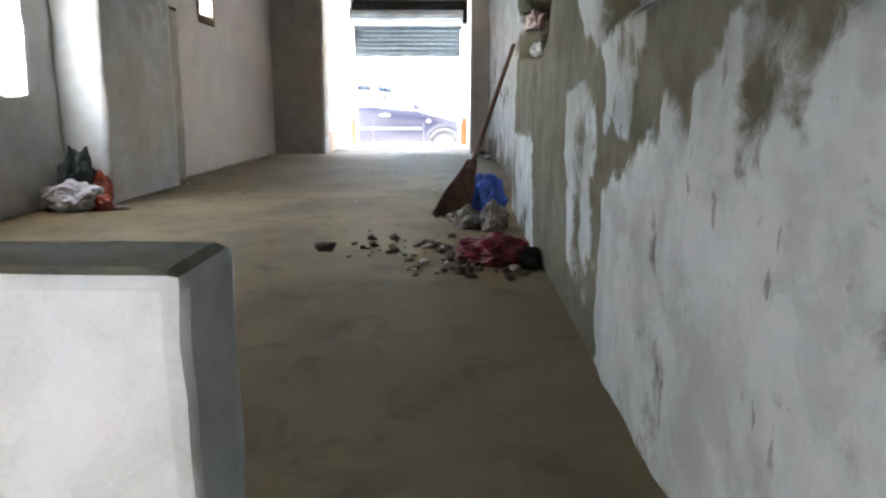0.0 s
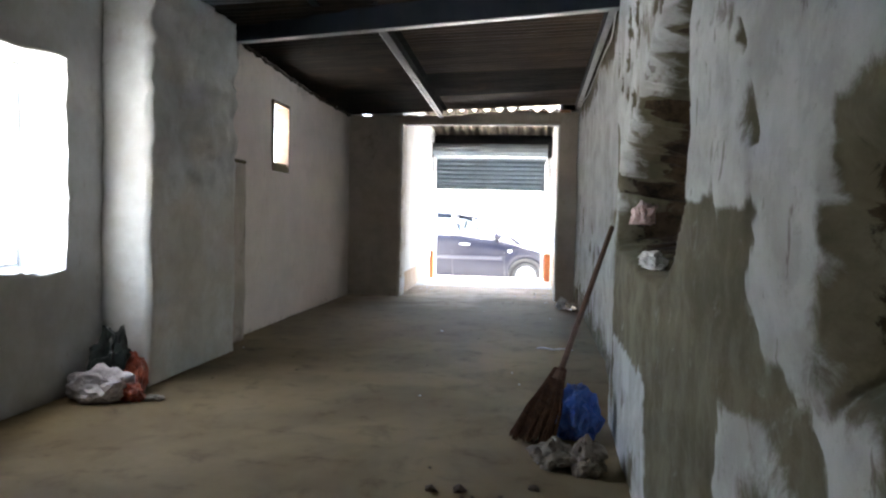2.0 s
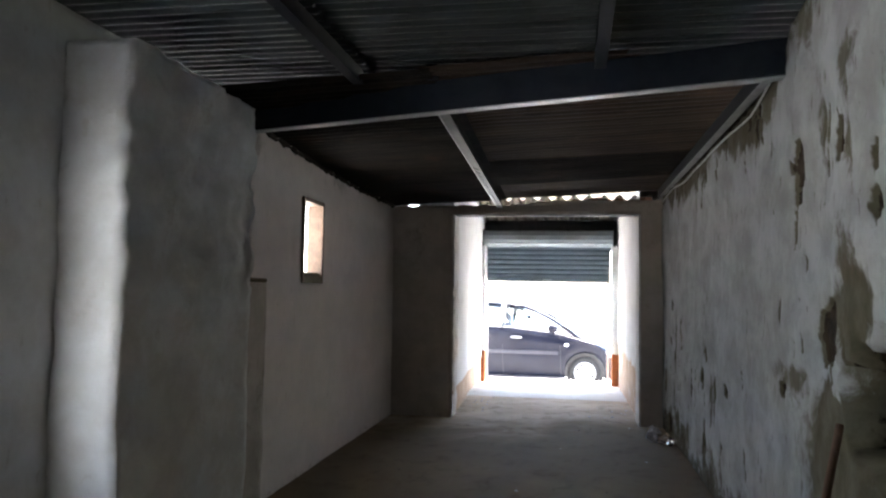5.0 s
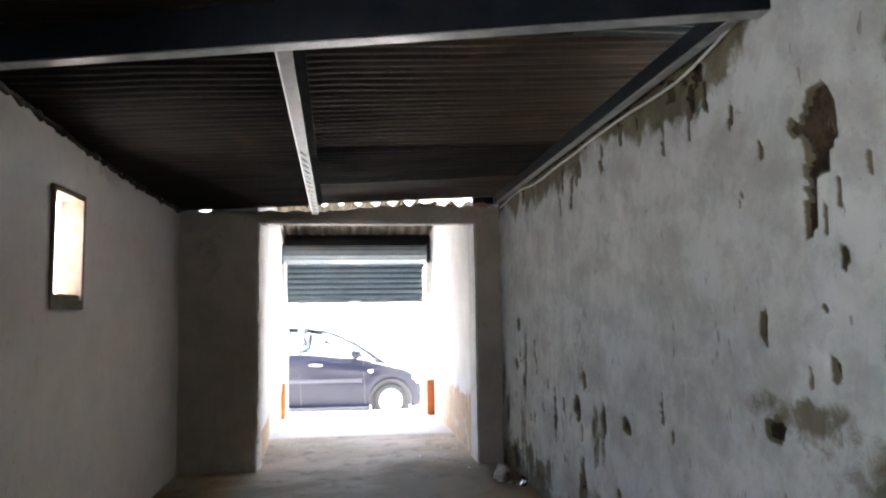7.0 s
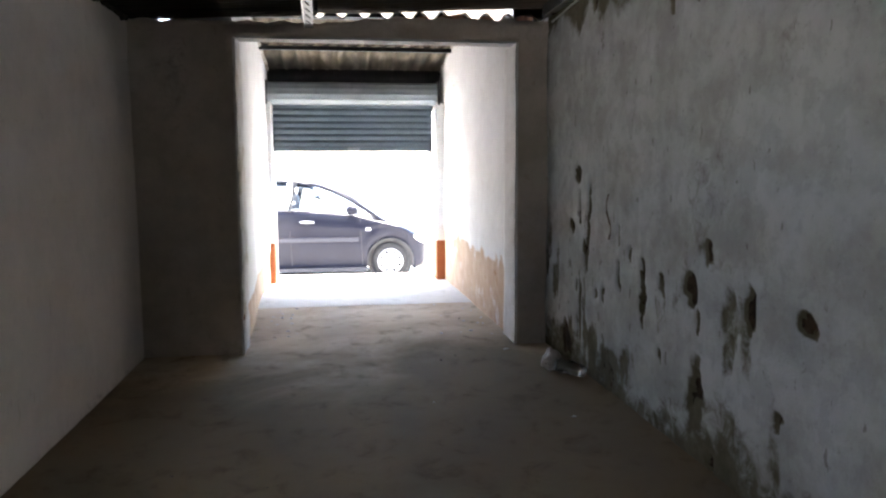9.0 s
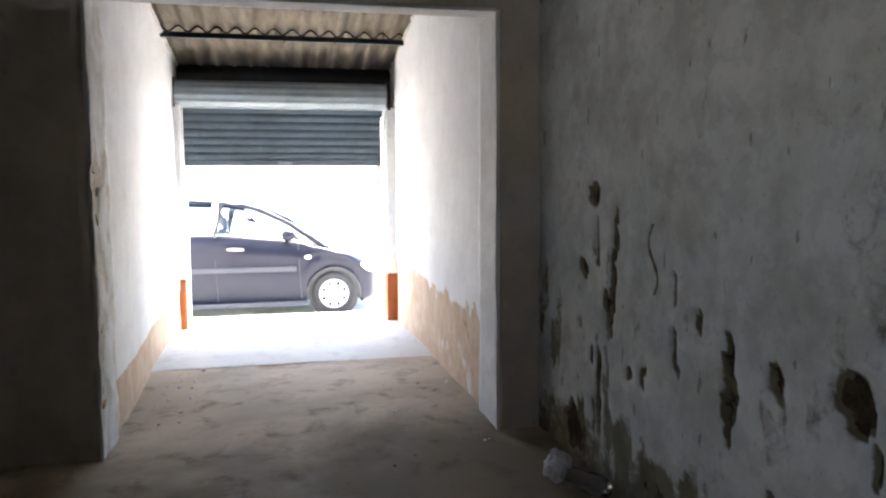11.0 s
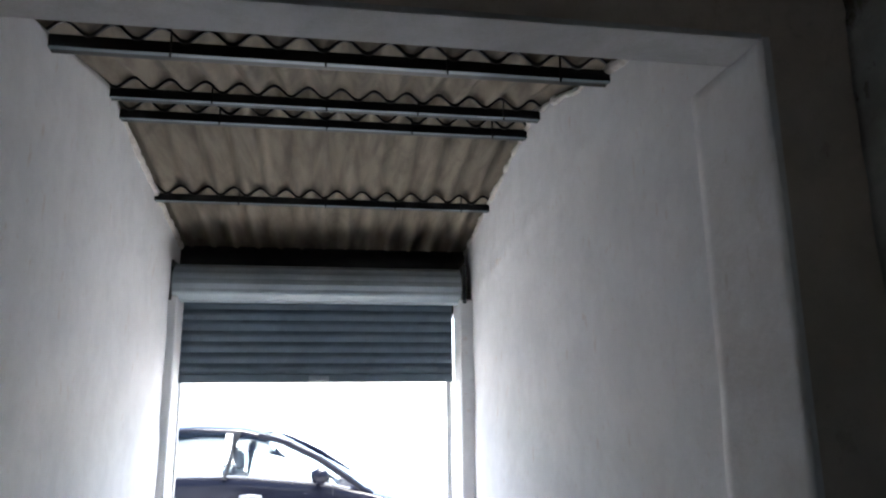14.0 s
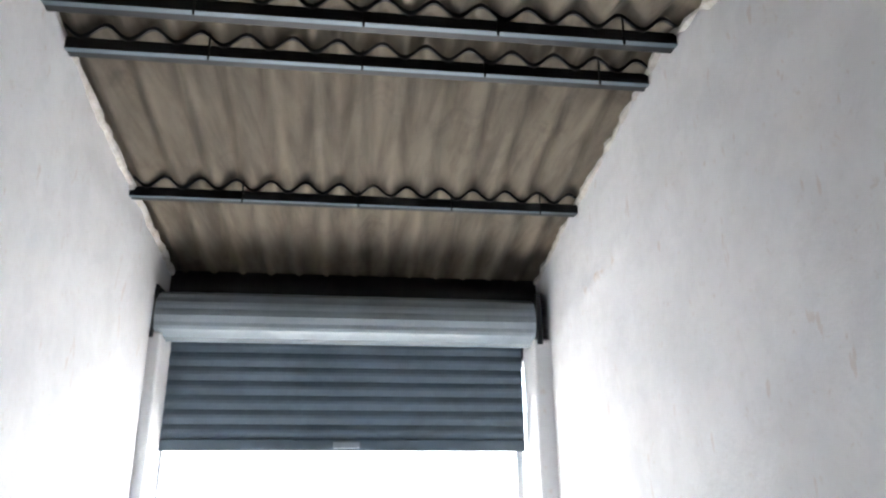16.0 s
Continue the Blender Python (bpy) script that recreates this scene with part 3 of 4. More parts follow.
# ---- roofs ----
def corrugated(name, x0, x1, y0, y1, z_at, pitch, amp, along, material, label, steps=5):
    """A corrugated sheet with thickness; the waves run along x or y."""
    n_across = int(round(((y1 - y0) if along == "x" else (x1 - x0)) / pitch * 8))
    verts, f = [], []
    for layer in (0, 1):
        for i in range(n_across + 1):
            for k in range(steps + 1):
                if along == "x":
                    x, y = x0 + (x1 - x0) * k / steps, y0 + (y1 - y0) * i / n_across
                    w = y
                else:
                    x, y = x0 + (x1 - x0) * i / n_across, y0 + (y1 - y0) * k / steps
                    w = x
                verts.append((x, y, z_at(x, y) + amp * math.sin(w / pitch * math.tau) + 0.006 * layer + 0.004 * fbm(x * 2, y * 2, 3)))
    s, off = steps + 1, (n_across + 1) * (steps + 1)
    for i in range(n_across):
        for k in range(steps):
            a = i * s + k
            f += [(a, a + 1, a + s + 1, a + s), (a + off, a + s + off, a + s + 1 + off, a + 1 + off)]
    ob = raw(name, verts, f, material, smooth=True)
    return tagged(ob, label, "roof sheet", "corrugated roof sheets", "structure")


def rear_roof(x, y):
    return 2.50 + 0.03 * smooth(4.5, 2.0, y)


def front_roof(x, y):
    return 2.295 + 0.05 * (x + 2.4) + 0.10 * smooth(8.5, 5.4, y)


for k, (a, b) in enumerate(((-2.95, -1.50), (-1.56, -0.27), (-0.33, 0.95))):
    for j, (c, d) in enumerate(((-1.6, 1.6), (1.5, 3.9), (3.8, 6.05))):
        corrugated("ceiling_rear", a, b, c, d, lambda x, y, k=k, j=j: rear_roof(x, y) + 0.012 * (k % 2) + 0.008 * j, 0.076, 0.009, "x", M_SHEET_REAR, "galvanised corrugated roof sheet")
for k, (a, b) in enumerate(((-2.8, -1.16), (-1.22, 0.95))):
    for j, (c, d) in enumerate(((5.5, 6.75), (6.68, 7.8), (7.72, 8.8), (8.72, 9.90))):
        corrugated("ceiling_front", a, b, c, d, lambda x, y, k=k, j=j: front_roof(x, y) + 0.010 * k + 0.007 * (j % 2) + 0.012 * fbm(x, y, 8 + k), 0.076, 0.008, "x", M_SHEET_RUSTY if k and j != 2 else M_SHEET_FRONT, "brownish weathered corrugated roof sheet" if k and j != 2 else "dark corrugated roof sheet", 8)
for a, b in ((-2.05, -0.98), (-1.06, 0.02), (-0.05, 0.50)):
    corrugated("ceiling_passage", a, b, 11.60, 13.78, lambda x, y, a=a: 2.835 - 0.163 * (y - 11.65) + 0.005 * (a > -1.5), 0.158, 0.029, "y", M_FIBRE, "brownish fibre-cement corrugated roof sheet", 10)
    corrugated("ceiling_passage", a, b, 9.84, 11.75, lambda x, y, a=a: 2.835 - 0.2414 * (11.65 - y) - 0.036 * smooth(10.5, 9.85, y) + 0.005 * (a > -1.5), 0.158, 0.029, "y", M_FIBRE, "brownish fibre-cement corrugated roof sheet", 10)


def bar_between(bm, p, q, w, h):
    """A straight box-section bar from p to q, w wide and h high."""
    p, q = Vector(p), Vector(q)
    d = (q - p)
    m = Matrix.Translation((p + q) / 2) @ d.to_track_quat("X", "Z").to_matrix().to_4x4()
    return add_box(bm, (-d.length / 2, -w / 2, -h / 2), (d.length / 2, w / 2, h / 2), 0.0, m)


def channel(name, p, q, w, h, label, material=M_STEEL, lip=M_GALV, kind="structure"):
    """A rolled channel: upright web and two flanges, with a paler lower lip."""
    p, q = Vector(p), Vector(q)
    side = (q - p).cross(Vector((0, 0, 1))).normalized()
    t = 0.008
    ob = thing(name, (p + q) / 2, label, "beam", kind=kind)
    part("web", bar_between(bmesh.new(), p, q, t, h), material, ob)
    for s in (1, -1):
        o = Vector((0, 0, s * (h / 2 - t / 2))) + side * (w / 2)
        part("flange", bar_between(bmesh.new(), p + o, q + o, w, t), material, ob)
    o = Vector((0, 0, -h / 2 - 0.003)) + side * (w * 0.5)
    if lip:
        part("pale_lip", bar_between(bmesh.new(), p + o, q + o, w * 0.9, 0.005), lip, ob, "pale lower flange")
    return ob


channel("main_beam", (0.60, 5.235, 2.385), (-2.62, 6.06, 2.365), 0.07, 0.16, "dark blue-grey steel channel beam across the room")
for x in (-1.53, -0.30):
    channel("rear_rafter", (x, 5.58, 2.455), (x, -1.3, 2.475), 0.05, 0.07, "dark steel rafter under the galvanised sheets", M_STEEL, None)
tagged(part("cleat", box((-1.20, 5.60, 2.45), (-1.14, 5.66, 2.52), 0.004), M_STEEL), "small dark steel cleat on the beam", "cleat", kind="structure")
channel("right_rafter", (0.40, 5.36, 2.375), (0.42, 9.71, 2.395), 0.05, 0.07, "dark steel rafter along the wall")


def flanged_rafter():
    """The middle rafter: a dark channel with a shiny lower flange, its streaked reflection drawn in dark bars."""
    ob = thing("middle_rafter", (-1.19, 7.66, 2.33), "dark steel rafter with a shiny lower flange", "beam", kind="structure")
    a, b = Vector((-1.13, 5.70, 2.36)), Vector((-1.21, 9.70, 2.30))
    part("web", bar_between(bmesh.new(), a, b, 0.008, 0.11), M_MATT_BLACK, ob)
    part("top_flange", bar_between(bmesh.new(), a + Vector((0.03, 0, 0.055)), b + Vector((0.03, 0, 0.055)), 0.06, 0.006), M_MATT_BLACK, ob)
    lo = Vector((0.0, 0, -0.058))
    part("flange", bar_between(bmesh.new(), a + lo, b + lo, 0.056, 0.006), M_FLANGE, ob, "shiny scuffed lower flange")
    part("flange_edge", bar_between(bmesh.new(), a + lo + Vector((-0.031, 0, 0.004)), b + lo + Vector((-0.031, 0, 0.004)), 0.007, 0.014), M_GALV, ob, "pale flange edge")
    # Dark bars under the flange imitate the wavy streaks of its reflection.
    n = 14
    for i in range(n):
        p = a.lerp(b, 0.40 + 0.58 * i / n) + lo + Vector((0, 0, -0.004))
        q = a.lerp(b, 0.40 + 0.58 * (i + 0.6) / n) + lo + Vector((0, 0, -0.004))
        part("reflection_streak", bar_between(bmesh.new(), p + Vector((-0.016, 0, 0)), q + Vector((0.010, 0, 0)), 0.008, 0.004), M_MATT_BLACK, ob, "dark bar for a streak in the flange's reflection")


flanged_rafter()


def purlin(y, z, h=0.044):
    ob = thing("purlin", (-0.78, y, z), "black steel purlin carrying the fibre-cement sheets", "purlin", "passage purlins")
    part("web", box((-1.86, y - 0.004, z - h), (0.33, y + 0.004, z), 0.0), M_PURLIN, ob)
    part("flange", box((-1.86, y + 0.004, z - h), (0.33, y + 0.05, z - h + 0.006), 0.0), M_PURLIN, ob)
    part("pale_edge", box((-1.86, y - 0.008, z - h - 0.003), (0.33, y + 0.014, z - h), 0.0), M_SHUTTER, ob, "greyish lower edge")
    # Black ribbon that draws the shadow along the sheet's lapped edge.
    bm, prev = bmesh.new(), None
    for k in range(180):
        x = -1.84 + 2.15 * k / 179
        w = z + 0.028 + 0.025 * math.sin(x / 0.158 * math.tau)
        cur = [bm.verts.new((x, y - 0.014, w - 0.010)), bm.verts.new((x, y - 0.014, w + 0.004)), bm.verts.new((x, y - 0.004, w + 0.004)), bm.verts.new((x, y - 0.004, w - 0.010))]
        if prev:
            for j in range(4):
                bm.faces.new((prev[j], prev[(j + 1) % 4], cur[(j + 1) % 4], cur[j]))
        prev = cur
    part("edge_shadow", bm, M_PURLIN, ob, "black wavy ribbon for the shadow along the lapped sheet edge")
    for x in (-1.35, -0.82, -0.38, 0.05):
        part("hook_bolt", tube([(x, y - 0.010, z - h - 0.02), (x, y - 0.010, z + 0.05)], 0.004, 6), M_PURLIN, ob)


for y, z in ((10.68, 2.565), (11.55, 2.775), (11.80, 2.775), (12.72, 2.625)):
    purlin(y, z)


def mortar_line(x, name):
    """Ragged mortar along the joint of passage wall and roof."""
    pts, rad = [], []
    for k in range(110):
        y = 10.1 + 3.5 * k / 109
        pts.append((x + 0.010 * fbm(y * 9, 1, x), y, gable(y) + 0.005 + 0.014 * fbm(y * 7, 3, x)))
        rad.append(0.018 + 0.012 * fbm(y * 14, 5, x))
    tagged(part(name, tube(pts, rad, 7), M_MORTAR), "ragged pale mortar along the roof joint", "trim", kind="structure")


mortar_line(0.245, "trim_mortar_right")
mortar_line(-1.845, "trim_mortar_left")


def crumbled_top(name, x_at, z_at, y0, y1):
    """Dark crumbling mortar between a wall's top and the roof sheets."""
    pts = [(x_at(y) + 0.012 * fbm(y * 9, 1, 4), y, z_at(y) + 0.02 * fbm(y * 8, 3, 5)) for y in np.linspace(y0, y1, 130)]
    rad = [0.016 + 0.02 * max(-0.4, fbm(y * 16, 5, 2)) for y in np.linspace(y0, y1, 130)]
    tagged(part(name, tube(pts, rad, 7), M_RUBBLE_TOP), "dark crumbled mortar along the top of the wall", "trim", kind="structure")


M_RUBBLE_TOP = simple("sooty_mortar", (0.07, 0.055, 0.042), (0.03, 0.025, 0.02), 20, 0.95, bump=0.6)
crumbled_top("trim_crumbled_left", lambda y: -2.385, lambda y: 2.27 + 0.10 * smooth(8.5, 5.4, y), 5.75, 9.70)
crumbled_top("trim_crumbled_right", lambda y: right_line(y) - 0.004, lambda y: 2.375, 5.4, 9.68)
tagged(part("trim_ledge_crust", box((-2.384, 5.74, 1.386), (-2.288, 6.19, 1.412), 0.011), M_SILL), "brown crust on the low thickening of the wall", "trim", kind="structure")


# ---- windows ----
def lining(ob, y0, y1, z0, z1, xf, xb, t, mats, proud=0.0):
    part("window_frame", box((xb, y0, z0), (xf, y0 + t, z1), 0.003), mats[0], ob)
    part("window_frame", box((xb, y1 - t, z0), (xf, y1, z1), 0.003), mats[0], ob)
    part("window_frame", box((xb, y0 + t, z1 - t), (xf, y1 - t, z1), 0.003), mats[0], ob)
    part("window_sill", box((xb, y0 + t, z0), (xf, y1 - t, z0 + t * 1.6), 0.003), mats[1], ob)


small_window = thing("window_small", (-2.5, 7.21, 1.39), "small wood-framed window opening with mossy sill", "window", kind="structure")
lining(small_window, 6.992, 7.428, 1.392, 2.028, -2.375, -2.502, 0.032, (M_FRAME, M_SILL))
part("sloping_sill", box((-2.49, 7.026, 1.44), (-2.385, 7.394, 1.475), 0.012), M_SILL, small_window, "mossy mortar slope on the sill")
large_window = thing("window_large", (-2.6, 3.83, 0.68), "large two-light window glaring with daylight", "window", kind="structure")
lining(large_window, 3.402, 4.258, 0.682, 1.758, -2.75, -2.79, 0.012, (M_WINFRAME, M_WINFRAME))
part("mullion", box((-2.785, 3.826, 0.70), (-2.755, 3.836, 1.745), 0.002), M_WINFRAME, large_window)
for y0 in (3.44, 3.848):
    pane = part("pane", box((-2.772, y0 - 0.02, 0.705), (-2.768, y0 + 0.37, 1.745)), M_FROST, large_window)
    pane.visible_shadow = False


# ---- roller shutter ----
def shutter():
    ob = thing("roller_shutter", (-0.84, 13.5, 1.52), "half-raised grey-blue steel roller shutter", "shutter")
    x0, x1, y = -1.80, 0.125, 13.56
    z, i = 1.575, 0
    while z < 2.12:
        bm = bmesh.new()
        prof = [(0.0, 0.0), (-0.006, 0.012), (-0.014, 0.032), (-0.014, 0.048), (-0.006, 0.066), (0.0, 0.0765)]
        ring = [[bm.verts.new((x, y + p, z + q)) for p, q in prof + [(0.006, 0.0765), (0.006, -0.004)]] for x in (x0, x1)]
        k = len(ring[0])
        for j in range(k):
            bm.faces.new((ring[0][j], ring[0][(j + 1) % k], ring[1][(j + 1) % k], ring[1][j]))
        bm.faces.new(ring[0])
        bm.faces.new(ring[1])
        part("slat", bm, M_SHUTTER, ob)
        z += 0.076
        i += 1
    part("bottom_rail", box((x0, y - 0.018, 1.515), (x1, y + 0.012, 1.574), 0.004), M_SHUTTER, ob)
    part("handle", box((-0.84 - 0.07, y - 0.030, 1.528), (-0.84 + 0.07, y - 0.018, 1.562), 0.003), M_DRUM, ob, "pale pull handle")
    bm = bmesh.new()
    n = 44
    rings = []
    for x in (-1.835, 0.155):
        rings.append([bm.verts.new((x, 13.42 + (0.125 + 0.004 * math.sin(k * 6 * math.tau / n * 2)) * math.cos(k * math.tau / n), 2.19 + (0.128 + 0.004 * math.sin(k * 12 * math.tau / n)) * math.sin(k * math.tau / n))) for k in range(n)])
    for k in range(n):
        bm.faces.new((rings[0][k], rings[0][(k + 1) % n], rings[1][(k + 1) % n], rings[1][k]))
    bm.faces.new(rings[0])
    bm.faces.new(rings[1])
    part("roll", bm, M_DRUM, ob, "pale grey rolled-up curtain")
    for x in (-1.865, 0.165):
        part("end_bracket", box((x, 13.32, 2.06), (x + 0.03, 13.6, 2.34), 0.004), M_PURLIN, ob, "black end bracket")
    for x in (-1.80, 0.10):
        part("guide_rail", box((x - 0.018, 13.575, -0.05), (x + 0.018, 13.604, 2.05), 0.002), M_WINFRAME, ob, "pale guide rail")


shutter()


# ---- the parked car ----
M_CARPAINT = simple("dark_blue_grey_car_paint", (0.007, 0.0075, 0.014), (0.009, 0.010, 0.017), 3, 0.2, 0.0, 0.0, spec=0.14)
M_TYRE = simple("tyre_rubber", (0.012, 0.012, 0.013), (0.018, 0.018, 0.019), 20, 0.85, bump=0.2)
M_HUB = simple("silver_wheel_cover", (0.30, 0.31, 0.33), (0.25, 0.26, 0.28), 10, 0.4, 0.3, 0.05)
M_BLACK = simple("black_plastic", (0.02, 0.02, 0.022), (0.03, 0.03, 0.032), 12, 0.6, bump=0.1)
M_TRIM = simple("grey_side_strip", (0.024, 0.025, 0.034), (0.02, 0.021, 0.03), 12, 0.45, bump=0.05)
M_LAMP = simple("clear_lamp_lens", (0.75, 0.75, 0.76), (0.7, 0.7, 0.7), 12, 0.15, bump=0.0, spec=0.6)
M_SEAT = simple("grey_seat_cloth", (0.10, 0.10, 0.11), (0.07, 0.07, 0.08), 30, 0.9, bump=0.2)
M_CARGLASS = glass("tinted_car_glass", (0.72, 0.86, 0.86))

CAR_Y, CAR_G = 16.5, -0.52


def loft(sections, material, name, parent, label="", smooth_on=True, close=True):
    bm = bmesh.new()
    rings = [[bm.verts.new(p) for p in s] for s in sections]
    n = len(rings[0])
    for a, b in zip(rings, rings[1:]):
        for k in range(n if close else n - 1):
            bm.faces.new((a[k], a[(k + 1) % n], b[(k + 1) % n], b[k]))
    if close:
        bm.faces.new(rings[0])
        bm.faces.new(rings[-1])
    return part(name, bm, material, parent, label, smooth_on)


def car():
    w = 1.80
    c = thing("car", (-1.7, CAR_Y + 0.9, CAR_G), "dark blue-grey family hatchback parked across the road", "car")
    tops = lambda x: float(np.interp(x, (-3.85, -3.7, -3.0, -1.7, -0.8, -0.35, 0.0, 0.25, 0.40, 0.48), (0.30, 0.62, 0.67, 0.655, 0.57, 0.47, 0.37, 0.25, 0.12, -0.02)))
    lows = lambda x: float(np.interp(x, (-3.85, -3.7, -2.9, -0.6, 0.2, 0.42, 0.48), (-0.20, -0.30, -0.33, -0.33, -0.36, -0.33, -0.22)))
    inset = lambda x: float(np.interp(x, (-3.85, -3.6, -3.0, -0.4, 0.1, 0.35, 0.48), (0.28, 0.08, 0.0, 0.0, 0.05, 0.20, 0.42)))

    def arch(x):
        """The height up to which the wheel arch cuts into the side."""
        best = -9.0
        for wx in (-0.20, -2.86):
            d = abs(x - wx)
            if d < 0.375:
                best = max(best, -0.21 + math.sqrt(0.375 ** 2 - d * d))
        return best

    xs = sorted(set(np.round(np.concatenate([np.linspace(-3.85, 0.48, 70), np.linspace(-0.60, 0.20, 30)]), 3)))
    secs = []
    for x in xs:
        t, lo, i = tops(x), lows(x), inset(x)
        y0, y1 = CAR_Y + i, CAR_Y + w - i
        lo = max(lo, min(arch(x), t - 0.1))
        side = [(0.0, 0.06), (0.12, 0.012), (0.30, 0.0), (0.55, 0.004), (0.72, 0.010), (0.80, 0.0), (0.90, 0.022), (0.97, 0.055), (1.0, 0.11)]
        s = [(x, y0 + d, lo + (t - lo) * q) for q, d in side]
        s += [(x, CAR_Y + w / 2, t + 0.03)]
        s += [(x, y1 - d, lo + (t - lo) * q) for q, d in reversed(side)]
        secs.append(s)
    loft(secs, M_CARPAINT, "body", c)
    # dark wheel housings behind the arches
    for wx in (-0.20, -2.86):
        part("wheel_housing", tube([(wx, CAR_Y + 0.10, -0.21), (wx, CAR_Y + 0.40, -0.21)], 0.372, 28), M_BLACK, c)
        part("wheel_arch_lip", tube([(wx + 0.378 * math.cos(a), CAR_Y + 0.012, -0.21 + 0.378 * math.sin(a)) for a in np.linspace(-0.2, math.pi + 0.2, 22)], 0.012, 6), M_BLACK, c)
    for wx in (-0.20, -2.86):
        for y, s in ((CAR_Y + 0.02, 1), (CAR_Y + w - 0.02, -1)):
            wh = part("wheel", tube([(wx, y, -0.21), (wx, y + s * 0.17, -0.21)], 0.20, 24), M_BLACK, c)
            bm = bmesh.new()
            prof = [(0.0, 0.205), (-0.012, 0.225), (-0.012, 0.28), (0.01, 0.304), (0.05, 0.31), (0.13, 0.31), (0.17, 0.30), (0.19, 0.27), (0.19, 0.2)]
            n = 36
            rg = [[bm.verts.new((wx + r * math.cos(k * math.tau / n), y + s * (d + 0.012), -0.21 + r * math.sin(k * math.tau / n))) for k in range(n)] for d, r in prof]
            for a, b in zip(rg, rg[1:]):
                for k in range(n):
                    bm.faces.new((a[k], a[(k + 1) % n], b[(k + 1) % n], b[k]))
            part("tyre", bm, M_TYRE, wh, "worn black tyre", True)
            if s > 0:
                bm = bmesh.new()
                rg = [[bm.verts.new((wx + r * math.cos(k * math.tau / n), y + d, -0.21 + r * math.sin(k * math.tau / n))) for k in range(n)] for d, r in ((0.0, 0.212), (-0.012, 0.20), (-0.006, 0.16), (-0.016, 0.10), (-0.022, 0.055), (-0.024, 0.02))]
                for a, b in zip(rg, rg[1:]):
                    for k in range(n):
                        bm.faces.new((a[k], a[(k + 1) % n], b[(k + 1) % n], b[k]))
                bm.faces.new(rg[-1])
                part("wheel_cover", bm, M_HUB, wh, "silver plastic wheel cover", True)
                for k in range(8):
                    a = (k + 0.5) * math.tau / 8
                    m = Matrix.Translation((wx + 0.158 * math.cos(a), y - 0.019, -0.21 + 0.158 * math.sin(a))) @ Matrix.Rotation(-a, 4, "Y")
                    part("cover_slot", add_box(bmesh.new(), (-0.026, -0.004, -0.018), (0.026, 0.004, 0.018), 0.003, m), M_MATT_BLACK, wh)
    # roof and pillars
    roof = lambda x: float(np.interp(x, (-3.75, -3.5, -2.9, -2.2, -1.7, -1.25, -0.85, -0.5, -0.28), (0.66, 0.95, 1.13, 1.17, 1.145, 1.04, 0.85, 0.62, 0.46)))
    tum = lambda x: 0.12 + 0.16 * max(0.0, (roof(x) - 0.6)) / 0.56
    secs = []
    for x in np.linspace(-3.55, -1.45, 18):
        z, i = roof(x), tum(x)
        secs.append([(x, CAR_Y + i - 0.03, z - 0.055), (x, CAR_Y + i, z - 0.02), (x, CAR_Y + i + 0.12, z + 0.005), (x, CAR_Y + w / 2, z + 0.02), (x, CAR_Y + w - i - 0.12, z + 0.005), (x, CAR_Y + w - i, z - 0.02), (x, CAR_Y + w - i + 0.03, z - 0.055),
                     (x, CAR_Y + w / 2, z - 0.02)])
    loft(secs, M_CARPAINT, "roof", c)
    for sgn in (0, 1):
        yy = lambda i: CAR_Y + i if sgn == 0 else CAR_Y + w - i
        xs2 = np.linspace(-1.5, -0.26, 14)
        part("a_pillar", tube([(x, yy(tum(x) - 0.015), roof(x) - 0.03) for x in xs2], 0.034, 8), M_CARPAINT, c)
        part("b_pillar", tube([(-1.83, yy(0.06), 0.62), (-1.78, yy(0.12), 0.85), (-1.74, yy(0.24), 1.11)], [0.07, 0.062, 0.05], 8, 0.35), M_BLACK, c)
        part("c_pillar", tube([(-3.0, yy(0.06), 0.64), (-2.9, yy(0.14), 0.88), (-2.8, yy(0.25), 1.12)], [0.07, 0.06, 0.05], 8, 0.35), M_CARPAINT, c)
        part("d_pillar", tube([(-3.72, yy(0.14), 0.64), (-3.55, yy(0.18), 0.88), (-3.35, yy(0.26), 1.05)], [0.09, 0.08, 0.07], 8, 0.5), M_CARPAINT, c)
        part("window_line_trim", tube([(x, yy(0.035), tops(x) + 0.004) for x in np.linspace(-3.6, -0.5, 24)], 0.011, 6), M_HUB, c, "pale trim under the side windows")
        for a, b in ((-1.72, -0.62), (-2.85, -1.86)):
            xs3 = np.linspace(a, b, 9)
            lo = [(x, yy(0.06), tops(x)) for x in xs3]
            hi = [(x, yy(tum(x) - 0.03), max(tops(x) + 0.02, roof(x) - 0.05)) for x in xs3]
            g = loft([lo, hi], M_CARGLASS, "side_window", c, "", False, False)
            g.visible_shadow = False
    part("side_strip", box((-3.2, CAR_Y - 0.012, 0.13), (-0.72, CAR_Y + 0.02, 0.20), 0.008), M_TRIM, c, "grey rubbing strip along the doors")
    part("sill", box((-2.5, CAR_Y + 0.03, -0.37), (-0.58, CAR_Y + 0.16, -0.30), 0.012), M_TRIM, c)
    for x in (-0.66, -1.80):
        part("door_seam", tube([(x, CAR_Y + 0.002, -0.26), (x - 0.02, CAR_Y + 0.004, 0.2), (x - 0.03, CAR_Y + 0.03, 0.55)], 0.006, 5), M_BLACK, c)
    h = part("door_handle", tube([(-1.66, CAR_Y - 0.015, 0.455), (-1.56, CAR_Y - 0.03, 0.462), (-1.43, CAR_Y - 0.015, 0.45)], [0.014, 0.02, 0.014], 8), M_HUB, c, "pale bar door handle")
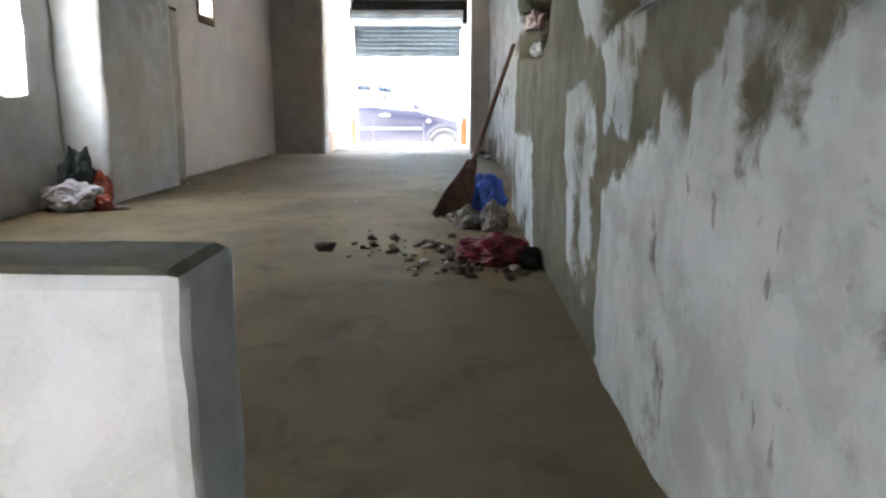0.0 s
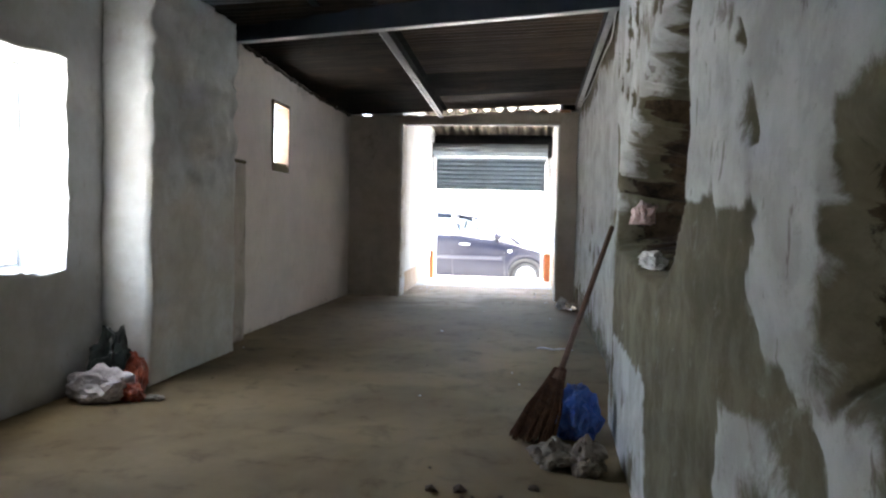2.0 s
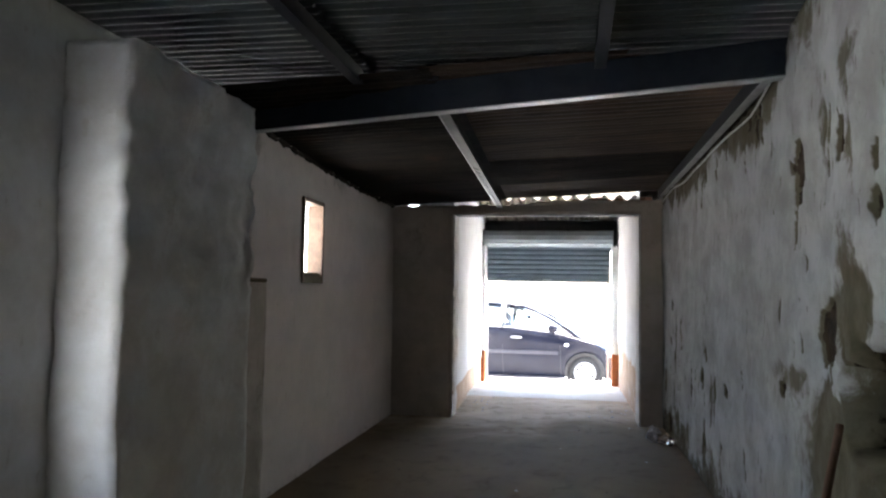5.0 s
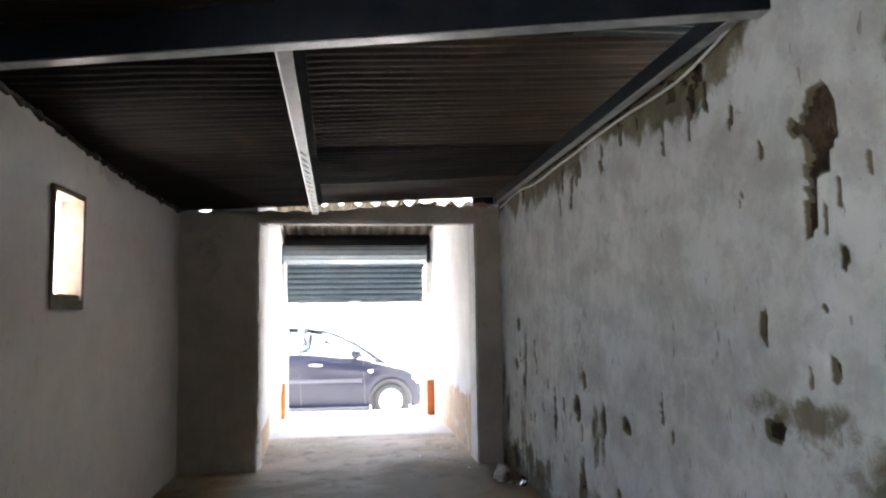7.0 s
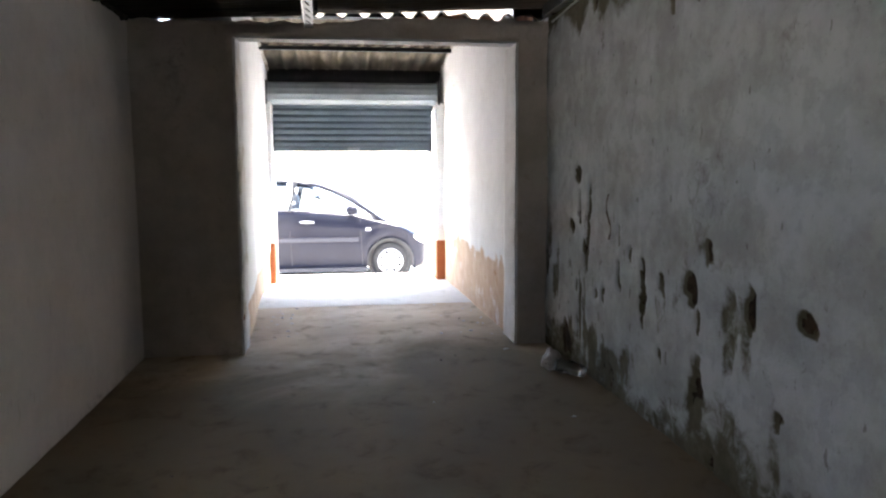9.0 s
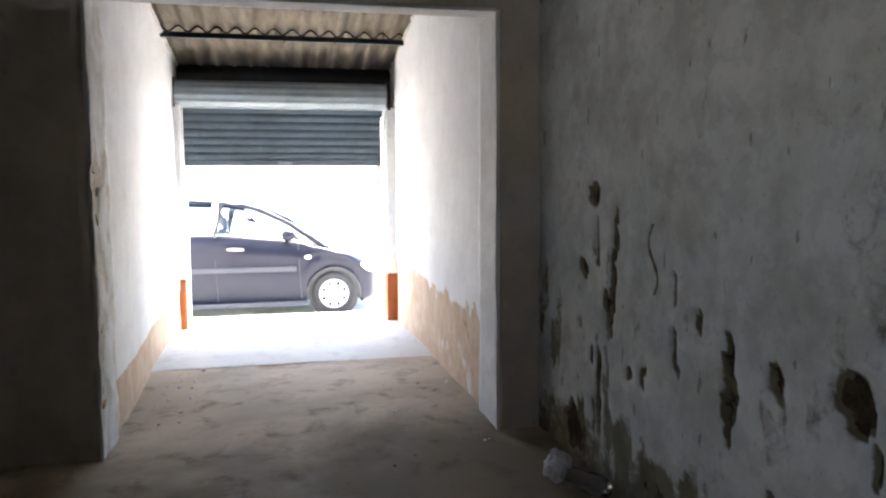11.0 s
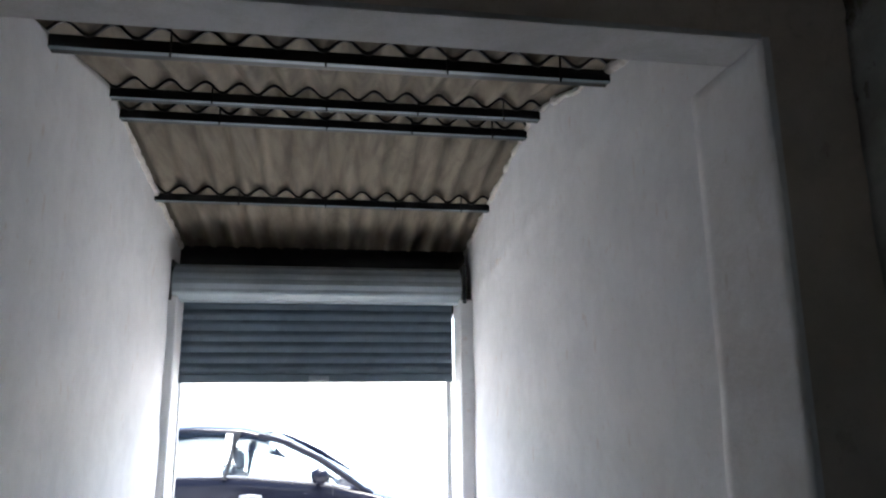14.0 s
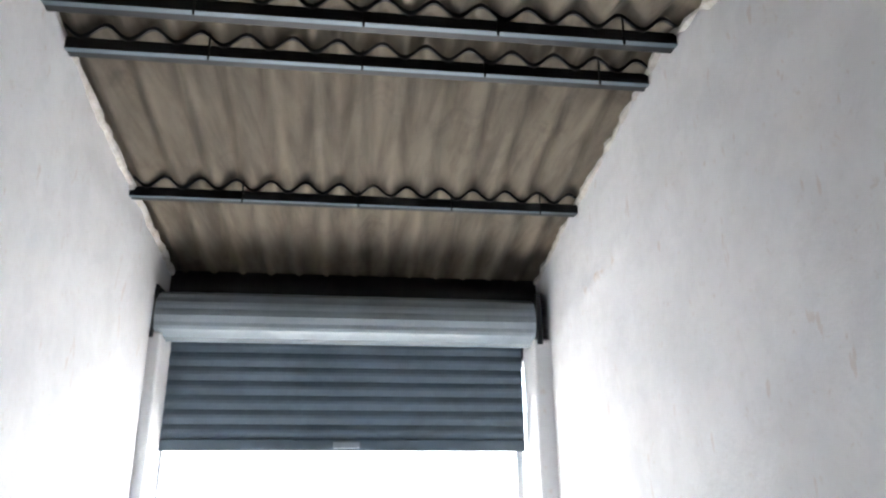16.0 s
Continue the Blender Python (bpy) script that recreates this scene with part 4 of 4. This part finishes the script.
    part("handle_recess", tube([(-1.60, CAR_Y + 0.0, 0.43), (-1.50, CAR_Y + 0.0, 0.43)], 0.026, 10, 0.4), M_BLACK, h)
    part("side_repeater", box((-0.60, CAR_Y - 0.006, 0.305), (-0.52, CAR_Y + 0.03, 0.35), 0.01), M_LAMP, c, "clear side indicator")
    mir = part("door_mirror", tube([(-0.90, CAR_Y - 0.06, 0.64), (-0.85, CAR_Y - 0.08, 0.65), (-0.78, CAR_Y - 0.08, 0.64), (-0.74, CAR_Y - 0.06, 0.62)], [0.06, 0.085, 0.075, 0.04], 12), M_CARPAINT, c, "", True)
    part("mirror_arm", tube([(-0.82, CAR_Y - 0.02, 0.60), (-0.84, CAR_Y + 0.08, 0.58)], 0.03, 8), M_BLACK, mir)
    part("headlamp", tube([(0.22, CAR_Y + 0.10, 0.20), (0.33, CAR_Y + 0.18, 0.15), (0.40, CAR_Y + 0.30, 0.10)], [0.03, 0.07, 0.05], 10), M_LAMP, c, "clear headlamp", True)
    for x in (-1.45, -2.4):
        seat = part("front_seat" if x > -2 else "rear_seat", box((x - 0.35, CAR_Y + 0.25, 0.0), (x - 0.2, CAR_Y + 0.75, 0.75), 0.05), M_SEAT, c)
        part("headrest", box((x - 0.34, CAR_Y + 0.38, 0.76), (x - 0.24, CAR_Y + 0.62, 0.95), 0.04), M_SEAT, seat)
    sw = part("steering_wheel", tube([(-0.95 + 0.08 * math.sin(a), CAR_Y + 1.3 + 0.18 * math.cos(a), 0.55 + 0.17 * math.sin(a)) for a in np.linspace(0, math.tau, 20)], 0.014, 6), M_BLACK, c)
    ws = loft([[(-1.42, CAR_Y + 0.30, 1.07), (-0.30, CAR_Y + 0.14, 0.47)], [(-1.36, CAR_Y + 0.9, 1.10), (-0.20, CAR_Y + 0.9, 0.48)], [(-1.42, CAR_Y + 1.5, 1.07), (-0.30, CAR_Y + 1.66, 0.47)]], M_CARGLASS, "windscreen", c, "", False, False)
    ws.visible_shadow = False


car()


# ---- loose things in the room ----
def bag_mesh(size, seed, pinch=0.0, crumple=0.35, n=3):
    """A crumpled bag resting on the floor: a lumpy closed skin with folds, flat at its base."""
    bm = bmesh.new()
    bmesh.ops.create_icosphere(bm, subdivisions=n + 1, radius=1.0)
    for v in bm.verts:
        p = v.co.copy()
        d = 1 + crumple * fbm(p.x * 1.6 + seed, p.y * 1.6, p.z * 1.6 + seed, 3) + 0.5 * crumple * (0.5 - 1.6 * abs(fbm(p.x * 3 + seed, p.y * 3, p.z * 3, 3)))
        p *= d
        if pinch and p.z > 0.3:
            k = 1 - pinch * smooth(0.3, 1.0, p.z)
            p.x *= k
            p.y *= k
        p.z = max(p.z, -0.75)
        v.co = Vector((p.x * size[0], p.y * size[1], (p.z + 0.75) * size[2]))
    return bm


def plastic(name, a, b, rough=0.4):
    m = Mat(name, rough, 0, 0.5)
    m.colour(m.mix(m.step(m.noise(14, 4, 0.6, 0.6), 0.4, 0.62), a, b))
    m.bump(m.noise(28, 5, 0.6, 1.2), 0.7, 0.01)
    return m.m


M_WHITEBAG = plastic("white_plastic_film", (0.52, 0.49, 0.50), (0.34, 0.31, 0.32))
M_DARKBAG = plastic("dark_green_plastic_film", (0.008, 0.013, 0.013), (0.015, 0.028, 0.025), 0.35)
M_ORANGE = plastic("orange_red_plastic", (0.36, 0.065, 0.025), (0.22, 0.04, 0.02))
M_BLUE = plastic("blue_plastic_film", (0.035, 0.13, 0.50), (0.03, 0.09, 0.36))
M_RED = plastic("dark_red_plastic_film", (0.22, 0.006, 0.014), (0.075, 0.003, 0.006))
M_SACK = plastic("dusty_sack", (0.26, 0.225, 0.19), (0.15, 0.125, 0.10), 0.85)
M_PINK = plastic("pinkish_film", (0.5, 0.36, 0.36), (0.42, 0.28, 0.27))
M_RUBBLE = simple("rubble_dust", (0.12, 0.095, 0.07), (0.06, 0.048, 0.038), 20, 0.95, bump=0.6)
M_PALECHIP = simple("plaster_chips", (0.6, 0.58, 0.55), (0.42, 0.40, 0.37), 20, 0.95, bump=0.5)
M_STRAW = simple("brown_broom_straw", (0.11, 0.052, 0.03), (0.06, 0.03, 0.018), 40, 0.9, bump=0.4)
M_STICK = simple("worn_wooden_stick", (0.13, 0.07, 0.045), (0.085, 0.045, 0.03), 18, 0.7, bump=0.3)


def bag(name, place, size, material, label, seed, pinch=0.0, turn=0.0, crumple=0.35, lean=0.0):
    ob = part(name, bag_mesh(size, seed, pinch, crumple), material, None, "", False)
    ob.matrix_basis = pose(*place, lean, 0, turn)
    return tagged(ob, label, "bag")


wb = bag("plastic_bag", (-2.25, 4.22, 0.0), (0.17, 0.11, 0.095), M_WHITEBAG, "crumpled white plastic carrier bag full of rubbish", 3.1, 0.0, 12, 0.3)
bag("plastic_bag", (-2.37, 4.40, 0.0), (0.06, 0.05, 0.15), M_WHITEBAG, "thin white plastic bag standing against the wall", 8.4, 0.3, 0)
bag("bin_bag", (-2.28, 4.36, 0.0), (0.10, 0.07, 0.20), M_DARKBAG, "knotted dark green plastic bag with loose ends", 5.7, 0.25, 30, 0.5)
bag("orange_wrapper", (-2.17, 4.40, 0.0), (0.065, 0.055, 0.13), M_ORANGE, "crumpled orange-red plastic wrapper", 2.2, 0.2, 50)
bag("orange_wrapper", (-2.10, 4.25, 0.0), (0.07, 0.05, 0.055), M_ORANGE, "flattened orange-red plastic wrapper on the floor", 6.2, 0.0, -20)
bag("paper_scrap", (-2.00, 4.29, 0.0), (0.06, 0.035, 0.015), M_SACK, "dusty scrap of paper on the floor", 9.2)

bag("blue_bag", (0.175, 4.06, 0.0), (0.105, 0.095, 0.135), M_BLUE, "crumpled bright blue plastic bag against the wall", 1.5, 0.1, 20, 0.4)
bag("sack", (0.07, 3.66, 0.0), (0.085, 0.075, 0.06), M_SACK, "small dusty pale sack on the floor", 4.4, 0.2, 0, 0.4)
bag("sack", (0.20, 3.60, 0.0), (0.07, 0.075, 0.075), M_SACK, "small dusty grey sack leaning on the wall", 7.7, 0.35, 40, 0.4)
bag("red_bag", (0.17, 2.79, 0.0), (0.145, 0.09, 0.062), M_RED, "crumpled dark red plastic bag on the floor", 2.9, 0.0, -8, 0.35)
bag("black_scrap", (0.285, 2.74, 0.0), (0.045, 0.045, 0.045), M_BLACK, "black scrap beside the red bag", 5.1)
bag("wall_rubbish", (0.405, 3.72, 0.985), (0.045, 0.10, 0.05), M_PINK, "pinkish plastic rubbish stuffed into the broken wall", 3.3, 0.0, 0, 0.4)
bag("wall_rubbish", (0.385, 3.35, 0.83), (0.04, 0.13, 0.035), M_WHITEBAG, "pale torn plastic rubbish on the broken ledge", 6.6, 0.0, 0, 0.4)


def broom():
    foot, top = Vector((0.0, 3.95, 0.0)), Vector((0.352, 4.40, 0.97))
    d = (top - foot)
    ob = thing("broom", foot, "old long-handled straw broom leaning on the wall", "broom")
    neck = foot + d * 0.30
    part("handle", tube([foot + d * 0.26, foot + d * 0.6, top], [0.015, 0.013, 0.012], 10), M_STICK, ob, "worn wooden stick")
    bm = bmesh.new()
    rnd = random.Random(4)
    side = Vector((0.9, -0.35, 0.0)).normalized()
    for k in range(130):
        a = rnd.uniform(-1, 1)
        e = foot + side * (a * 0.09 - 0.02) + Vector((rnd.uniform(-0.025, 0.025), rnd.uniform(-0.04, 0.04), rnd.uniform(0.003, 0.03)))
        s = neck + side * a * 0.018 + Vector((rnd.uniform(-0.012, 0.012), rnd.uniform(-0.012, 0.012), rnd.uniform(-0.02, 0.03)))
        mid = s.lerp(e, 0.55) + side * a * 0.018
        add_tube(bm, [s, mid, e], [0.006, 0.007, 0.004], 4)
    part("bristles", bm, M_STRAW, ob, "splayed brown straw bristles")
    part("binding", tube([foot + d * 0.27, foot + d * 0.31], [0.032, 0.026], 12), M_STICK, ob)


broom()


def chip_mesh(r, seed):
    bm = bmesh.new()
    bmesh.ops.create_icosphere(bm, subdivisions=1, radius=r)
    for v in bm.verts:
        v.co *= 0.75 + 0.55 * noise.noise(v.co * (1.3 / r) + Vector((seed, 0, 0)))
        v.co.z *= 0.55
    return bm


def stone(x, y, r, material, name, label, category="rubble", group=""):
    ob = part(name, chip_mesh(r, x * 9 + y), material)
    lowest = min(v.co.z for v in ob.data.vertices)
    ob.matrix_basis = pose(x, y, -lowest - 0.002 + floor_height(x, y), 0, 0, x * 900)
    return tagged(ob, label, category, group)


stone(-0.56, 3.04, 0.062, M_RUBBLE, "stone", "dark lump of broken masonry on the floor", "stone")
_r = random.Random(11)
for k in range(104):
    near = k < 66
    x = _r.gauss(-0.14, 0.17) if near else _r.gauss(0.08, 0.14)
    y = _r.gauss(3.08, 0.13) if near else _r.gauss(2.68, 0.08)
    if x > 0.30:
        continue
    stone(x, y, _r.uniform(0.008, 0.034), M_PALECHIP if _r.random() < 0.16 else M_RUBBLE, "chip", "small chip of fallen plaster on the floor", "rubble", "plaster chips")
for k in range(34):
    x, y = _r.uniform(-2.2, 0.4), _r.uniform(4.6, 10.8)
    stone(min(x, 0.15), y, _r.uniform(0.006, 0.014), M_RUBBLE if _r.random() < 0.6 else M_PALECHIP, "crumb", "tiny crumb of rubble on the floor", "rubble", "floor crumbs")
for k in range(30):
    x, y = _r.choice((_r.uniform(-1.65, -1.4), _r.uniform(-0.3, 0.2))), _r.uniform(10.1, 11.5)
    stone(x, y, _r.uniform(0.008, 0.022), M_PALECHIP, "flake", "flake of fallen whitewash on the passage floor", "rubble", "whitewash flakes")


def litter():
    pts = [(0.02 + 0.26 * k / 8, 6.33 + 0.03 * math.sin(k * 1.3), 0.010) for k in range(9)]
    ob = part("plastic_strip", tube(pts, 0.010, 6, 0.5), M_WHITEBAG)
    tagged(ob, "thin white strip of plastic litter on the floor", "litter")


litter()


def bottle():
    """A crushed clear plastic bottle lying by the wall."""
    ob = thing("plastic_bottle", (0.34, 8.92, 0.0), "crushed clear plastic bottle lying by the wall", "bottle")
    p, q = Vector((0.27, 8.98, 0.050)), Vector((0.43, 8.78, 0.045))
    n, rings = 16, []
    bm = bmesh.new()
    rad = (0.012, 0.016, 0.035, 0.045, 0.046, 0.040, 0.046, 0.044, 0.046, 0.040)
    d = (q - p).normalized()
    u = d.cross(Vector((0, 0, 1))).normalized()
    for i, r in enumerate(rad):
        c = p.lerp(q, i / (len(rad) - 1))
        rings.append([bm.verts.new(c + (u * math.cos(k * math.tau / n) + Vector((0, 0, 1)) * math.sin(k * math.tau / n) * 0.9) * r * (1 + 0.18 * fbm(k * 0.9, i * 0.7, 2))) for k in range(n)])
    for a, b in zip(rings, rings[1:]):
        for k in range(n):
            bm.faces.new((a[k], a[(k + 1) % n], b[(k + 1) % n], b[k]))
    bm.faces.new(rings[-1])
    bm.faces.new(rings[0])
    part("body", bm, M_CLEAR, ob, "", True)
    part("neck", tube([p - d * 0.022, p - d * 0.002], 0.014, 12), M_WHITEBAG, ob, "white screw cap")
    bag("clear_bag", (0.30, 9.02, 0.0), (0.06, 0.06, 0.075), M_WHITEBAG, "crumpled whitish plastic cup beside the bottle", 4.9, 0.2)


bottle()


def cable():
    pts = []
    for k in range(25):
        y = 5.5 + 4.1 * k / 24
        pts.append((right_line(y) - 0.012, y, 2.335 - 0.03 * abs(math.sin((y - 5.5) * 1.9)) + 0.01 * math.sin(y * 5)))
    ob = part("cable", tube(pts, 0.006, 6), M_CABLE)
    tagged(ob, "thin pale cable slung along the top of the wall", "cable")


cable()

# broken bricks on top of the doorway wall
for k, x in enumerate((-0.42, -0.27, -0.19, -0.09, 0.02, 0.30)):
    b = part("brick", box((-0.04 - 0.01 * (k % 2), -0.05, 0), (0.035, 0.05, 0.022 + 0.012 * (k % 3)), 0.006), M_BRICK)
    b.matrix_basis = pose(x, 9.80, 2.322, 0, 0, 25 * k)
    tagged(b, "broken red brick end on the wall top", "brick", "broken bricks")


def wall_edge():
    """Crumbling masonry showing along the corner of the doorway."""
    rnd = random.Random(8)
    ob = thing("crumbled_corner", (-1.74, 9.76, 0.2), "crumbled mortar and stones along the doorway corner", "masonry", kind="structure")
    z = 0.25
    while z < 2.0:
        h = rnd.uniform(0.05, 0.12)
        bm = chip_mesh(0.05, z * 7)
        bmesh.ops.scale(bm, vec=(0.35, 0.9, h / 0.055), verts=bm.verts)
        s = part("mortar_lump", bm, M_MORTAR if rnd.random() < 0.7 else M_BRICK, ob)
        s.matrix_basis = Matrix.Translation((-1.722, 9.80 + rnd.uniform(-0.02, 0.06), z))
        s.matrix_parent_inverse = Matrix.Translation(ob.matrix_basis.translation).inverted()
        z += h * 1.3


wall_edge()


# ---- marks on the long wall ----
def wall_mark():
    pts = []
    for k in range(24):
        a = k / 23
        pts.append((right_line(8.54) - 0.004, 8.54 + 0.035 * math.sin(a * math.tau * 0.95), 1.14 - 0.26 * a))
    ob = part("wall_mark", tube(pts, 0.006, 5, 0.4), M_SACK)
    tagged(ob, "dark curved smear on the whitewashed wall", "mark", kind="structure")


wall_mark()
